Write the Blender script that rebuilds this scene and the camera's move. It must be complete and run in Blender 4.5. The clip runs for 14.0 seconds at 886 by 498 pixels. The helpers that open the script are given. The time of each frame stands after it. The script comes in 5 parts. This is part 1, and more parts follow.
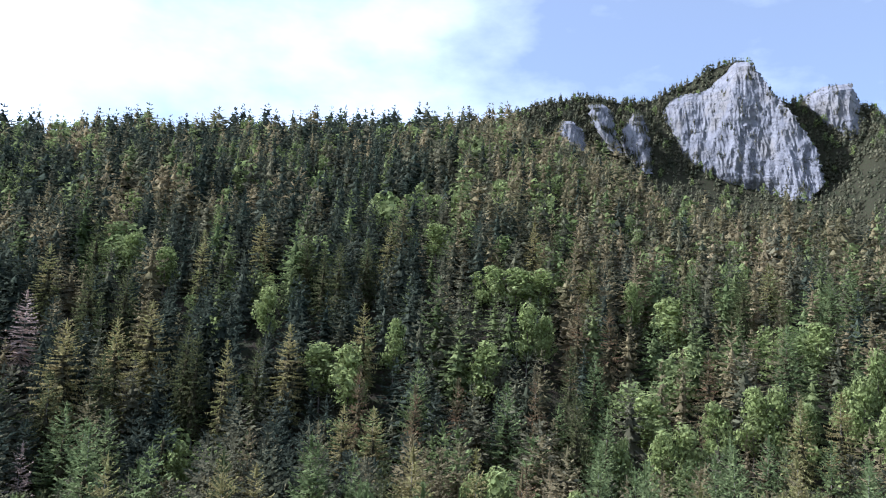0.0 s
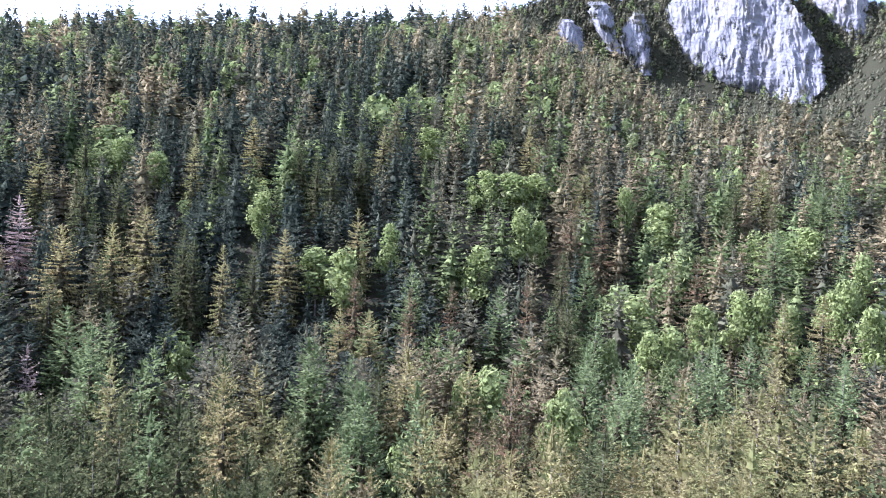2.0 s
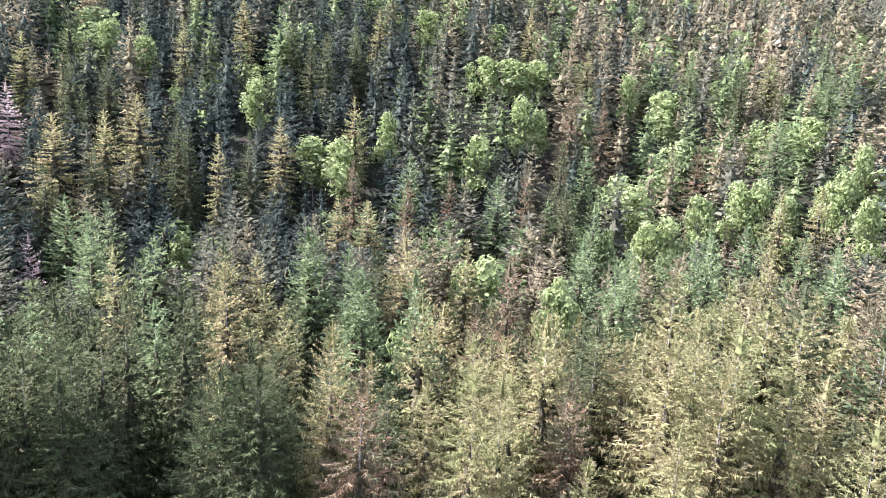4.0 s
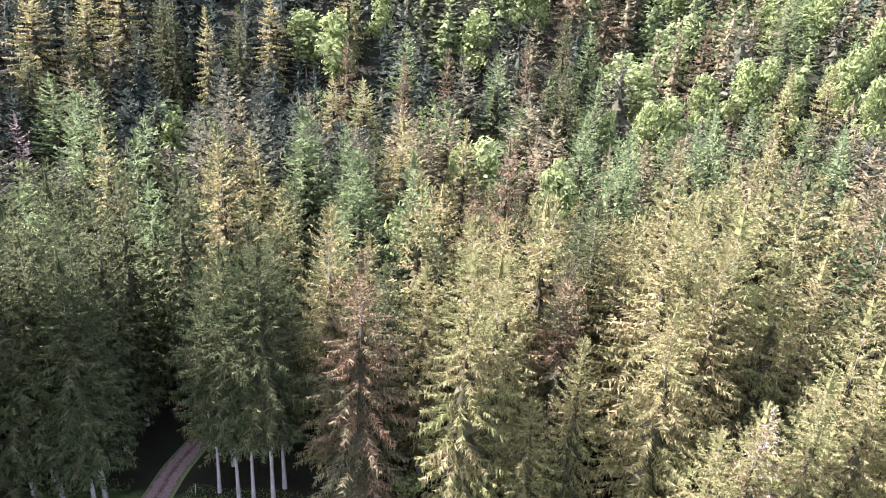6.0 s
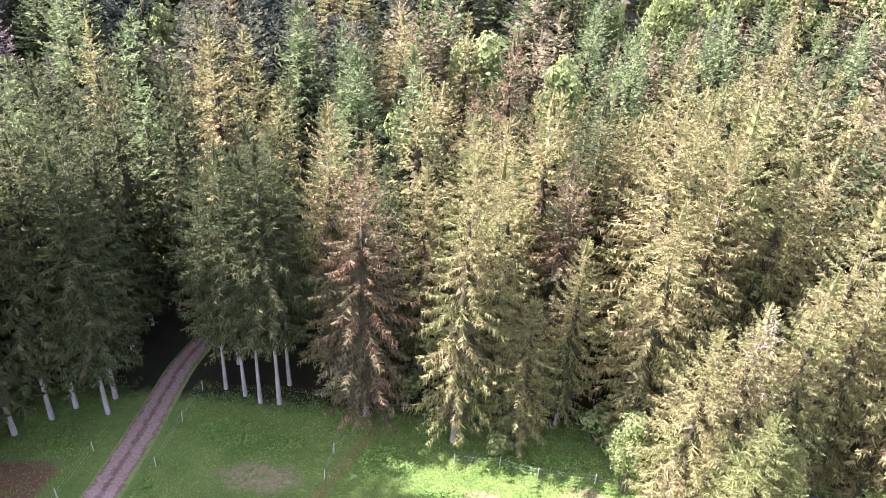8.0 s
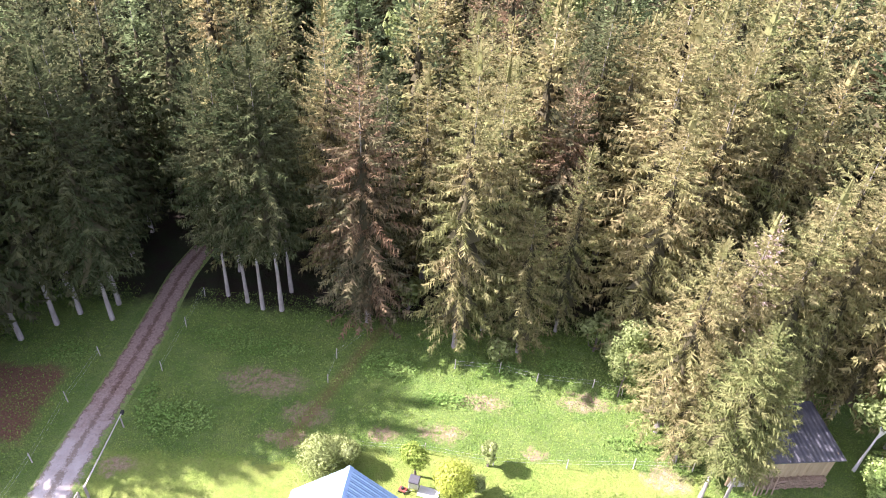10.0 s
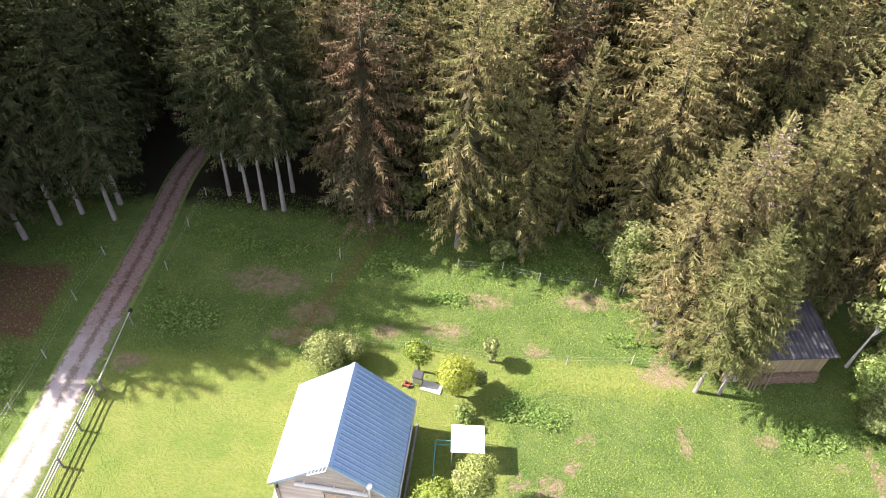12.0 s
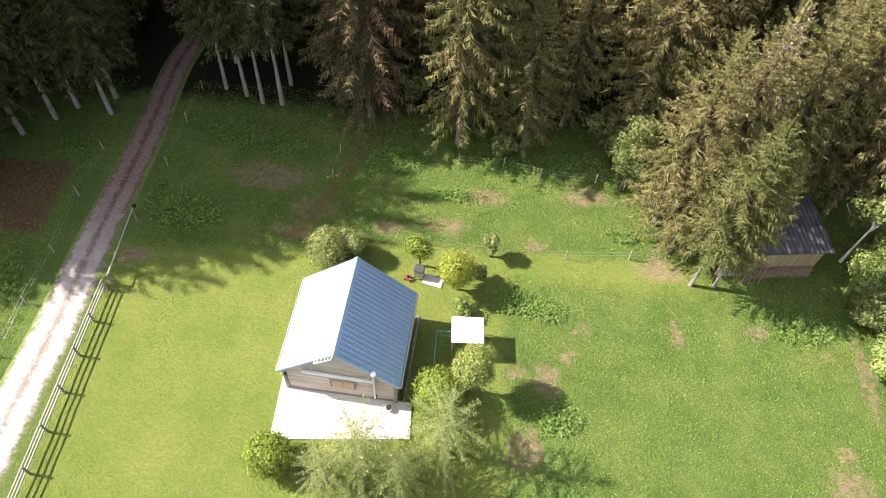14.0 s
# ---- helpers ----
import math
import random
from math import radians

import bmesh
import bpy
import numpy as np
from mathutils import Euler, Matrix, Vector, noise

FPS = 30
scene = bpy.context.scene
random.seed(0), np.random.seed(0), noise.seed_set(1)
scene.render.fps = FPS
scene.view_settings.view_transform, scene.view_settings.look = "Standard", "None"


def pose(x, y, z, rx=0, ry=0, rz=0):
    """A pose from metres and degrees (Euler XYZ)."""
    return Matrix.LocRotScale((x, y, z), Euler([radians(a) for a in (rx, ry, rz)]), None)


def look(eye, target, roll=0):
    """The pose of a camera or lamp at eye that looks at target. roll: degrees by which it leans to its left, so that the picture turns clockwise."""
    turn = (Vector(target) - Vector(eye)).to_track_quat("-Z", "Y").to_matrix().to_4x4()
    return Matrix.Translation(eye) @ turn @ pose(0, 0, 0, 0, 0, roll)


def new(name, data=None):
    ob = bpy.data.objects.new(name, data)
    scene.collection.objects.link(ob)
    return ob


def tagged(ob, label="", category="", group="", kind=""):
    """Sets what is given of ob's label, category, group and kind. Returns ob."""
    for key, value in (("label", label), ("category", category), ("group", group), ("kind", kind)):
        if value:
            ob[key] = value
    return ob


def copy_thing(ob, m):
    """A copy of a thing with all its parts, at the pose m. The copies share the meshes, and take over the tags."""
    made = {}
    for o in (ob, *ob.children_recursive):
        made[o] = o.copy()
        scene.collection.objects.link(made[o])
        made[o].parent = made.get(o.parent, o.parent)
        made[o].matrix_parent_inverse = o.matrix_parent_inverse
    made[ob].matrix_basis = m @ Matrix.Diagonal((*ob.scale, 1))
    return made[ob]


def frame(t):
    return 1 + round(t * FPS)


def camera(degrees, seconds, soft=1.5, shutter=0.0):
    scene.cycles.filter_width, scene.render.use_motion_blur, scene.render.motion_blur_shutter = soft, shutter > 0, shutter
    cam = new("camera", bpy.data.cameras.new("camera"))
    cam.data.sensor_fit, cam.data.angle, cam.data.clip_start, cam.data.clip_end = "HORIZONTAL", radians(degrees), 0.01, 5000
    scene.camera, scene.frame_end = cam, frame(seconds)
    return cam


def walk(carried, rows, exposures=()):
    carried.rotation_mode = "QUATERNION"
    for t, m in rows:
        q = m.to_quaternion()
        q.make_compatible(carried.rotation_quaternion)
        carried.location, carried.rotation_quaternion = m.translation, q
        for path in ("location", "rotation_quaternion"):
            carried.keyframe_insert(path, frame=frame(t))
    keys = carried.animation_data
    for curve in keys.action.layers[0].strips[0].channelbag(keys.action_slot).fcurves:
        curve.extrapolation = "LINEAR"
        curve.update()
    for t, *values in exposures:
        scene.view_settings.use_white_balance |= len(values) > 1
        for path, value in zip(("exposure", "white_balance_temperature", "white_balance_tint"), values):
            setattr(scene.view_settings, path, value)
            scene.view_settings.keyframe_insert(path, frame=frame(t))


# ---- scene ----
# ---- camera: seconds, eye x y z, turn to the right, tilt down, lean ----
PATH = [
    (0.0, 0.26, -2.61, 39.71, -4.25, -6.03, 2.53),
    (0.5, 0.29, -2.72, 39.80, -4.01, -4.23, 2.56),
    (1.0, 0.31, -2.79, 39.86, -3.75, -2.23, 2.54),
    (1.5, 0.33, -2.82, 39.90, -3.56, -0.14, 2.51),
    (2.0, 0.33, -2.81, 39.91, -3.41, 1.96, 2.49),
    (4.5, 0.27, -2.34, 39.67, -2.65, 13.53, 2.72),
    (5.0, 0.25, -2.17, 39.58, -2.46, 16.02, 2.78),
    (5.5, 0.22, -2.00, 39.48, -2.29, 18.51, 2.82),
    (6.0, 0.19, -1.81, 39.37, -2.13, 20.87, 2.89),
    (6.5, 0.16, -1.62, 39.26, -2.01, 23.11, 2.97),
    (7.0, 0.13, -1.42, 39.14, -1.89, 25.16, 3.04),
    (7.5, 0.09, -1.22, 39.02, -1.78, 27.10, 3.07),
    (8.0, 0.06, -1.02, 38.91, -1.66, 29.05, 3.16),
    (10.5, -0.06, -0.18, 38.44, -1.07, 38.87, 3.67),
    (11.0, -0.07, -0.06, 38.39, -0.96, 41.00, 3.72),
    (11.5, -0.07, 0.03, 38.35, -0.84, 43.16, 3.84),
    (12.0, -0.08, 0.09, 38.33, -0.72, 45.35, 3.93),
    (12.5, -0.07, 0.12, 38.33, -0.59, 47.49, 4.02),
    (13.0, -0.05, 0.12, 38.36, -0.39, 49.69, 4.19),
    (13.5, -0.03, 0.08, 38.42, -0.22, 51.89, 4.30),
    (14.0, 0.00, 0.00, 38.50, 0.00, 54.13, 4.50),
]
cam = camera(66.0, 14.0, soft=1.0)
walk(cam, [(t, pose(x, y, z, 90 - tilt, 0, -turn) @ pose(0, 0, 0, 0, 0, lean)) for t, x, y, z, turn, tilt, lean in PATH],
     [(0.0, 1.08, 5150, 14), (2.0, 2.0, 5000, 26), (5.0, 2.6, 5400, 28), (8.0, 2.75, 5650, 32), (11.0, 2.15, 6000, 29), (14.0, 1.42, 6500, 18)])

# ---- sky and sun ----
SUN_ELEVATION, SUN_AZIMUTH = 40.0, -84.0     # degrees; azimuth from +y towards +x
world = bpy.data.worlds.new("sky")
scene.world = world
world.use_nodes = True
wn, wl = world.node_tree.nodes, world.node_tree.links
wn.clear()
w_sky = wn.new("ShaderNodeTexSky")
w_sky.sky_type, w_sky.sun_disc = "NISHITA", False
w_sky.sun_elevation, w_sky.sun_rotation = radians(SUN_ELEVATION), radians(SUN_AZIMUTH)
w_sky.air_density, w_sky.dust_density, w_sky.altitude = 1.0, 1.6, 900
w_co = wn.new("ShaderNodeTexCoord")
w_map = wn.new("ShaderNodeMapping")
w_map.inputs["Scale"].default_value = (2.2, 2.2, 4.5)
w_cloud = wn.new("ShaderNodeTexNoise")
w_cloud.inputs["Scale"].default_value, w_cloud.inputs["Detail"].default_value = 1.5, 7
w_cloud.inputs["Roughness"].default_value = 0.55
w_sep = wn.new("ShaderNodeSeparateXYZ")
wl.new(w_co.outputs["Generated"], w_sep.inputs[0])
w_veil = wn.new("ShaderNodeMath")                  # thin cloud thickens towards the sun
w_veil.operation = "MULTIPLY_ADD"
w_veil.inputs[1].default_value = -0.36
wl.new(w_sep.outputs[0], w_veil.inputs[0])
w_ramp = wn.new("ShaderNodeValToRGB")
w_ramp.color_ramp.elements[0].color = (0.21, 0.21, 0.21, 1)
w_ramp.color_ramp.elements[0].position, w_ramp.color_ramp.elements[1].position = 0.40, 0.90
w_mix = wn.new("ShaderNodeMix")
w_mix.data_type = "RGBA"
w_mix.inputs[7].default_value = (11.0, 11.2, 11.5, 1)
w_bg = wn.new("ShaderNodeBackground")
w_bg.inputs["Strength"].default_value = 0.07
w_out = wn.new("ShaderNodeOutputWorld")
wl.new(w_co.outputs["Generated"], w_map.inputs["Vector"])
wl.new(w_map.outputs["Vector"], w_cloud.inputs["Vector"])
wl.new(w_cloud.outputs["Fac"], w_veil.inputs[2])
wl.new(w_veil.outputs[0], w_ramp.inputs["Fac"])
wl.new(w_ramp.outputs["Color"], w_mix.inputs[0])
wl.new(w_sky.outputs["Color"], w_mix.inputs[6])
wl.new(w_mix.outputs[2], w_bg.inputs["Color"])
wl.new(w_bg.outputs["Background"], w_out.inputs["Surface"])

sun_data = bpy.data.lights.new("sun", "SUN")
sun_data.energy, sun_data.angle, sun_data.color = 5.2, radians(0.6), (1.0, 0.94, 0.84)
sun = new("sun", sun_data)
sun_way = Vector((math.sin(radians(SUN_AZIMUTH)) * math.cos(radians(SUN_ELEVATION)),
                  math.cos(radians(SUN_AZIMUTH)) * math.cos(radians(SUN_ELEVATION)), math.sin(radians(SUN_ELEVATION))))
sun.matrix_world = look(sun_way * 200, (0, 0, 0))

# ---- node helpers ----


def nodes_of(name):
    m = bpy.data.materials.new(name)
    m.use_nodes = True
    m.node_tree.nodes.clear()
    return m, m.node_tree.nodes, m.node_tree.links


def feed(links, socket, value):
    if isinstance(value, bpy.types.NodeSocket):
        links.new(value, socket)
    else:
        socket.default_value = (*value, 1) if isinstance(value, tuple) and len(value) == 3 else value


def noise_node(n, l, scale, detail=4, rough=0.55, where="Object", stretch=(1, 1, 1)):
    co = n.new("ShaderNodeTexCoord")
    mp = n.new("ShaderNodeMapping")
    mp.inputs["Scale"].default_value = stretch
    no = n.new("ShaderNodeTexNoise")
    no.inputs["Scale"].default_value, no.inputs["Detail"].default_value, no.inputs["Roughness"].default_value = scale, detail, rough
    l.new(co.outputs[where], mp.inputs["Vector"])
    l.new(mp.outputs["Vector"], no.inputs["Vector"])
    return no.outputs["Fac"]


def ramp(n, l, fac, lo, hi, a=0.0, b=1.0):
    r = n.new("ShaderNodeMapRange")
    r.inputs["From Min"].default_value, r.inputs["From Max"].default_value = lo, hi
    r.inputs["To Min"].default_value, r.inputs["To Max"].default_value = a, b
    feed(l, r.inputs["Value"], fac)
    return r.outputs["Result"]


def mix(n, l, fac, a, b, blend="MIX"):
    x = n.new("ShaderNodeMix")
    x.data_type, x.blend_type = "RGBA", blend
    feed(l, x.inputs[0], fac)
    feed(l, x.inputs[6], a)
    feed(l, x.inputs[7], b)
    return x.outputs[2]


def maths(n, l, op, a, b=0.0):
    x = n.new("ShaderNodeMath")
    x.operation = op
    feed(l, x.inputs[0], a)
    feed(l, x.inputs[1], b)
    return x.outputs[0]


def finish(m, n, l, colour, rough=0.8, metal=0.0, bump=None, strength=0.4, distance=0.02, spec=0.3):
    b = n.new("ShaderNodeBsdfPrincipled")
    feed(l, b.inputs["Base Color"], colour)
    feed(l, b.inputs["Roughness"], rough)
    feed(l, b.inputs["Metallic"], metal)
    b.inputs["Specular IOR Level"].default_value = spec
    if bump is not None:
        k = n.new("ShaderNodeBump")
        k.inputs["Strength"].default_value, k.inputs["Distance"].default_value = strength, distance
        l.new(bump, k.inputs["Height"])
        l.new(k.outputs["Normal"], b.inputs["Normal"])
    o = n.new("ShaderNodeOutputMaterial")
    l.new(b.outputs["BSDF"], o.inputs["Surface"])
    return m


def surface(name, c1, c2, scale=3.0, rough=0.8, metal=0.0, stretch=(1, 1, 1), grain=40.0, bump=0.3, spec=0.3, vary=0.0):
    """A surface of two colours at one scale, with finer grain and relief."""
    m, n, l = nodes_of(name)
    big, fine = noise_node(n, l, scale, stretch=stretch), noise_node(n, l, grain, 3, stretch=stretch)
    c = mix(n, l, ramp(n, l, big, 0.35, 0.65), c1, c2)
    c = mix(n, l, ramp(n, l, fine, 0.3, 0.7, 0.0, 0.35), c, tuple(0.55 * k for k in c1))
    if vary:
        info = n.new("ShaderNodeObjectInfo")
        c = mix(n, l, maths(n, l, "MULTIPLY", info.outputs["Random"], vary), c, tuple(0.4 * k for k in c2))
    return finish(m, n, l, c, rough, metal, fine, bump, 0.01, spec)


def foliage(name, c1, c2, c3, through_part=0.3, per_tree=True, size=0.25):
    """Leaves or needles: colours differ from tree to tree and clump to clump, and some light passes through."""
    m, n, l = nodes_of(name)
    info = n.new("ShaderNodeObjectInfo")
    geo = n.new("ShaderNodeNewGeometry")
    tone = n.new("ShaderNodeAttribute")
    tone.attribute_name = "tone"
    tree = info.outputs["Random"] if per_tree else tone.outputs["Fac"] if name.startswith("far") else ramp(n, l, noise_node(n, l, 0.6, 3), 0.35, 0.65)
    c = mix(n, l, tree, c1, c2)
    clump = noise_node(n, l, size, 3)
    c = mix(n, l, ramp(n, l, clump, 0.42, 0.68, 0.0, 0.8), c, c3)
    leaf = ramp(n, l, geo.outputs["Random Per Island"], 0, 1, 0.6, 1.4)
    v = n.new("ShaderNodeVectorMath")
    v.operation = "SCALE"
    l.new(c, v.inputs[0])
    l.new(leaf, v.inputs["Scale"])
    d = n.new("ShaderNodeBsdfDiffuse")
    t = n.new("ShaderNodeBsdfTranslucent")
    l.new(v.outputs[0], d.inputs["Color"])
    l.new(v.outputs[0], t.inputs["Color"])
    s = n.new("ShaderNodeMixShader")
    s.inputs[0].default_value = through_part
    l.new(d.outputs[0], s.inputs[1])
    l.new(t.outputs[0], s.inputs[2])
    o = n.new("ShaderNodeOutputMaterial")
    l.new(s.outputs[0], o.inputs["Surface"])
    return m


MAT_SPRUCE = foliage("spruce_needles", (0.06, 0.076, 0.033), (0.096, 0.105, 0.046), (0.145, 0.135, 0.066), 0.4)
MAT_INNER = foliage("inner_twigs", (0.085, 0.082, 0.045), (0.105, 0.095, 0.052), (0.12, 0.10, 0.06), 0.3)
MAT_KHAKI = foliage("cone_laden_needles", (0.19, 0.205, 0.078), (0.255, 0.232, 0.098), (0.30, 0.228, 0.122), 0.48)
MAT_RED = foliage("rusty_needles", (0.105, 0.105, 0.055), (0.13, 0.12, 0.062), (0.30, 0.17, 0.105), 0.38)
MAT_SHEDSIDE = foliage("olive_needles", (0.155, 0.175, 0.062), (0.195, 0.20, 0.076), (0.25, 0.225, 0.10), 0.45)
MAT_FIR = foliage("fir_needles", (0.115, 0.15, 0.065), (0.15, 0.185, 0.078), (0.20, 0.23, 0.105), 0.4)
MAT_LEAF = foliage("fresh_leaves", (0.19, 0.232, 0.082), (0.24, 0.28, 0.10), (0.295, 0.325, 0.14), 0.45)
MAT_GREY = foliage("dead_twigs", (0.38, 0.285, 0.23), (0.42, 0.32, 0.265), (0.46, 0.37, 0.32), 0.15)
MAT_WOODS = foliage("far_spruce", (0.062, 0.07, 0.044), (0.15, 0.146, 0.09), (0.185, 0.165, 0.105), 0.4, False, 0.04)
# spruce colour darkened to put shade into the left slope
MAT_WOODS_SHADED = foliage("far_spruce_shaded", (0.036, 0.048, 0.036), (0.07, 0.08, 0.056), (0.09, 0.095, 0.066), 0.32, False, 0.04)
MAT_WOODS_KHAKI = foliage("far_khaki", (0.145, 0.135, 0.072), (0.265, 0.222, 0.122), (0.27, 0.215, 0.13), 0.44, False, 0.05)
MAT_WOODS_FIR = foliage("far_fir", (0.115, 0.15, 0.062), (0.18, 0.205, 0.085), (0.20, 0.22, 0.10), 0.4, False, 0.05)
MAT_WOODS_LEAF = foliage("far_leaves", (0.145, 0.185, 0.068), (0.24, 0.275, 0.10), (0.26, 0.29, 0.13), 0.45, False, 0.05)


def rock_material():
    m, n, l = nodes_of("limestone")
    streak = noise_node(n, l, 0.06, 6, 0.6, stretch=(1, 1, 0.25))
    c = mix(n, l, ramp(n, l, streak, 0.4, 0.62), (0.15, 0.149, 0.166), (0.215, 0.211, 0.228))
    c = mix(n, l, ramp(n, l, noise_node(n, l, 0.02, 5), 0.52, 0.66, 0, 0.6), c, (0.20, 0.182, 0.165))
    c = mix(n, l, ramp(n, l, noise_node(n, l, 0.25, 5, 0.7, stretch=(1, 1, 0.5)), 0.60, 0.70, 0, 0.6), c, (0.085, 0.09, 0.08))
    v = n.new("ShaderNodeTexVoronoi")
    v.feature = "DISTANCE_TO_EDGE"
    v.inputs["Scale"].default_value = 0.028
    co = n.new("ShaderNodeTexCoord")
    mp = n.new("ShaderNodeMapping")
    mp.inputs["Scale"].default_value = (1, 1, 0.45)
    nz = n.new("ShaderNodeTexNoise")
    nz.inputs["Scale"].default_value, nz.inputs["Detail"].default_value = 0.05, 5
    l.new(co.outputs["Object"], nz.inputs["Vector"])
    add = n.new("ShaderNodeVectorMath")
    add.operation = "MULTIPLY_ADD"
    add.inputs[1].default_value = (60, 60, 60)
    l.new(nz.outputs["Color"], add.inputs[0])
    l.new(co.outputs["Object"], add.inputs[2])
    l.new(add.outputs[0], mp.inputs["Vector"])
    l.new(mp.outputs["Vector"], v.inputs["Vector"])
    crack = ramp(n, l, v.outputs["Distance"], 0.0, 0.045, 0.75, 0.0)
    c = mix(n, l, crack, c, (0.07, 0.068, 0.07))
    return finish(m, n, l, c, 0.95, 0, noise_node(n, l, 0.12, 8, 0.65), 0.45, 2.0, 0.1)


MAT_ROCK = rock_material()
MAT_BARK = surface("spruce_bark", (0.22, 0.19, 0.165), (0.34, 0.31, 0.28), 4, 0.9, stretch=(1, 1, 0.3), grain=25)
MAT_BIRCH = surface("birch_bark", (0.50, 0.48, 0.45), (0.66, 0.64, 0.61), 3, 0.8, stretch=(1, 1, 2), grain=12)
MAT_BARK_DARK = surface("dark_bark", (0.10, 0.08, 0.065), (0.17, 0.14, 0.12), 4, 0.9, stretch=(1, 1, 0.3), grain=25)

# ---- mesh helpers ----


def link(name, verts, faces, material, parent=None, label="", smooth=False):
    me = bpy.data.meshes.new(name)
    me.from_pydata([tuple(v) for v in verts], [], faces)
    if material:
        me.materials.append(material)
    if smooth:
        me.polygons.foreach_set("use_smooth", [True] * len(me.polygons))
    ob = new(name, me)
    if parent:
        ob.parent = parent
    return tagged(ob, label)


def tri_mesh(name, verts, tris, material):
    """A mesh straight from arrays of corners and triangles."""
    me = bpy.data.meshes.new(name)
    nv, nt = len(verts), len(tris)
    me.vertices.add(nv)
    me.vertices.foreach_set("co", np.asarray(verts, np.float32).ravel())
    me.loops.add(nt * 3)
    me.loops.foreach_set("vertex_index", np.asarray(tris, np.int32).ravel())
    me.polygons.add(nt)
    me.polygons.foreach_set("loop_start", np.arange(0, nt * 3, 3, dtype=np.int32))
    me.update(calc_edges=True)
    me.materials.append(material)
    return me


def part(name, bm, material, parent=None, label=""):
    me = bpy.data.meshes.new(name)
    bm.to_mesh(me)
    bm.free()
    if material:
        me.materials.append(material)
    ob = new(name, me)
    if parent:
        ob.parent = parent
    return tagged(ob, label)


def box_bm(size, at=(0, 0, 0), bevel=0.0, turn=None, bm=None):
    bm = bm or bmesh.new()
    m = Matrix.Translation(at) @ (turn or Matrix()) @ Matrix.Diagonal((*size, 1))
    made = bmesh.ops.create_cube(bm, size=1, matrix=m)
    if bevel:
        edges = list({e for v in made["verts"] for e in v.link_edges})
        bmesh.ops.bevel(bm, geom=edges, offset=bevel, segments=1, affect="EDGES")
    return bm


def tube_bm(points, radii, sides=8, bm=None, cap=True):
    """A round bar along points, with a radius at each."""
    bm = bm or bmesh.new()
    rings = []
    pts = [Vector(p) for p in points]
    for i, p in enumerate(pts):
        way = (pts[min(i + 1, len(pts) - 1)] - pts[max(i - 1, 0)]).normalized()
        side = way.cross(Vector((0.13, 0.97, 0.2))).normalized()
        up = side.cross(way)
        r = radii[i] if isinstance(radii, (list, tuple)) else radii
        rings.append([bm.verts.new(p + (side * math.cos(a) + up * math.sin(a)) * r)
                      for a in (math.tau * k / sides for k in range(sides))])
    for a, b in zip(rings, rings[1:]):
        for k in range(sides):
            bm.faces.new((a[k], a[(k + 1) % sides], b[(k + 1) % sides], b[k]))
    if cap:
        bm.faces.new(rings[0][::-1])
        bm.faces.new(rings[-1])
    return bm


def thing(name, at, label, category, group="", kind=""):
    ob = new(name)
    ob.empty_display_size = 0.3
    ob.matrix_world = at if isinstance(at, Matrix) else pose(*at)
    return tagged(ob, label, category, group, kind)


# ---- the lie of the land ----
AZ = [-60, -38, -31, -23, -13.6, -6.4, 0.9, 6.1, 7.3, 10, 12, 14.8, 17.8, 20.6, 24, 28.7, 40, 60]      # degrees from +y towards +x
RIDGE_R = [640, 640, 640, 645, 650, 660, 675, 690, 690, 660, 600, 500, 465, 450, 435, 420, 420, 420]
RIDGE_TILT = [9.2, 11.5, 12.9, 14.1, 15.1, 15.9, 16.3, 14.0, 13.4, 12.6, 10.6, 9.0, 8.4, 7.6, 7.6, 6.0, 5.5, 4.0]
PEAK_AZ = [-4, -1, 1.7, 3.9, 7.2, 10.1, 12.5, 13.8, 15.8, 17.3, 19, 20.4, 21.35, 22.3, 23.4, 24.9, 26.6, 28, 29, 34, 44]
PEAK_TILT = [0, 15, 17.5, 18.2, 18.8, 18.2, 18.1, 18.8, 19.5, 20.4, 20.7, 20.2, 18.7, 17.4, 17.3, 17.7, 17.6, 16.5, 15.7, 13.5, 8]
FOOT_R, PEAK_R = 118.0, 1480.0


def ripple(x, y, size):
    return noise.noise((x / size, y / size, 3.7))


def ground_z(x, y):
    r, az = math.hypot(x, y), math.degrees(math.atan2(x, y))
    if r < FOOT_R or abs(az) > 80:
        return 0.0
    rr = float(np.interp(az, AZ, RIDGE_R))
    top = 38.5 + rr * math.tan(radians(float(np.interp(az, AZ, RIDGE_TILT))))
    top *= max(0.0, min(1.0, (80 - abs(az)) / 20))
    s = (r - FOOT_R) / (rr - FOOT_R)
    z = top * s ** 0.88 + 60 * s * s * (1 - s) * ripple(x, y, 160) if s <= 1 else top * max(0.3, 1 - 0.75 * (s - 1))
    peak = float(np.interp(az, PEAK_AZ, PEAK_TILT))
    if peak > 0 and r > 900:                      # the rocky peak behind the ridge
        high = 38.5 + PEAK_R * math.tan(radians(peak))
        foot = 38.5 + 1360 * math.tan(radians(min(peak, float(np.interp(az, [2, 5, 7.5, 10, 12, 14, 17, 20, 25, 27, 29, 33], [15, 14, 13.6, 13.4, 12.8, 12.1, 11.4, 10.6, 11.0, 11.8, 14, 11])))))
        z = max(z, float(np.interp(r, [900, 1360, 1400, PEAK_R, 1700, 2400], [40, foot, foot + 0.25 * (high - foot), high, 0.75 * high, 0])))
    return z


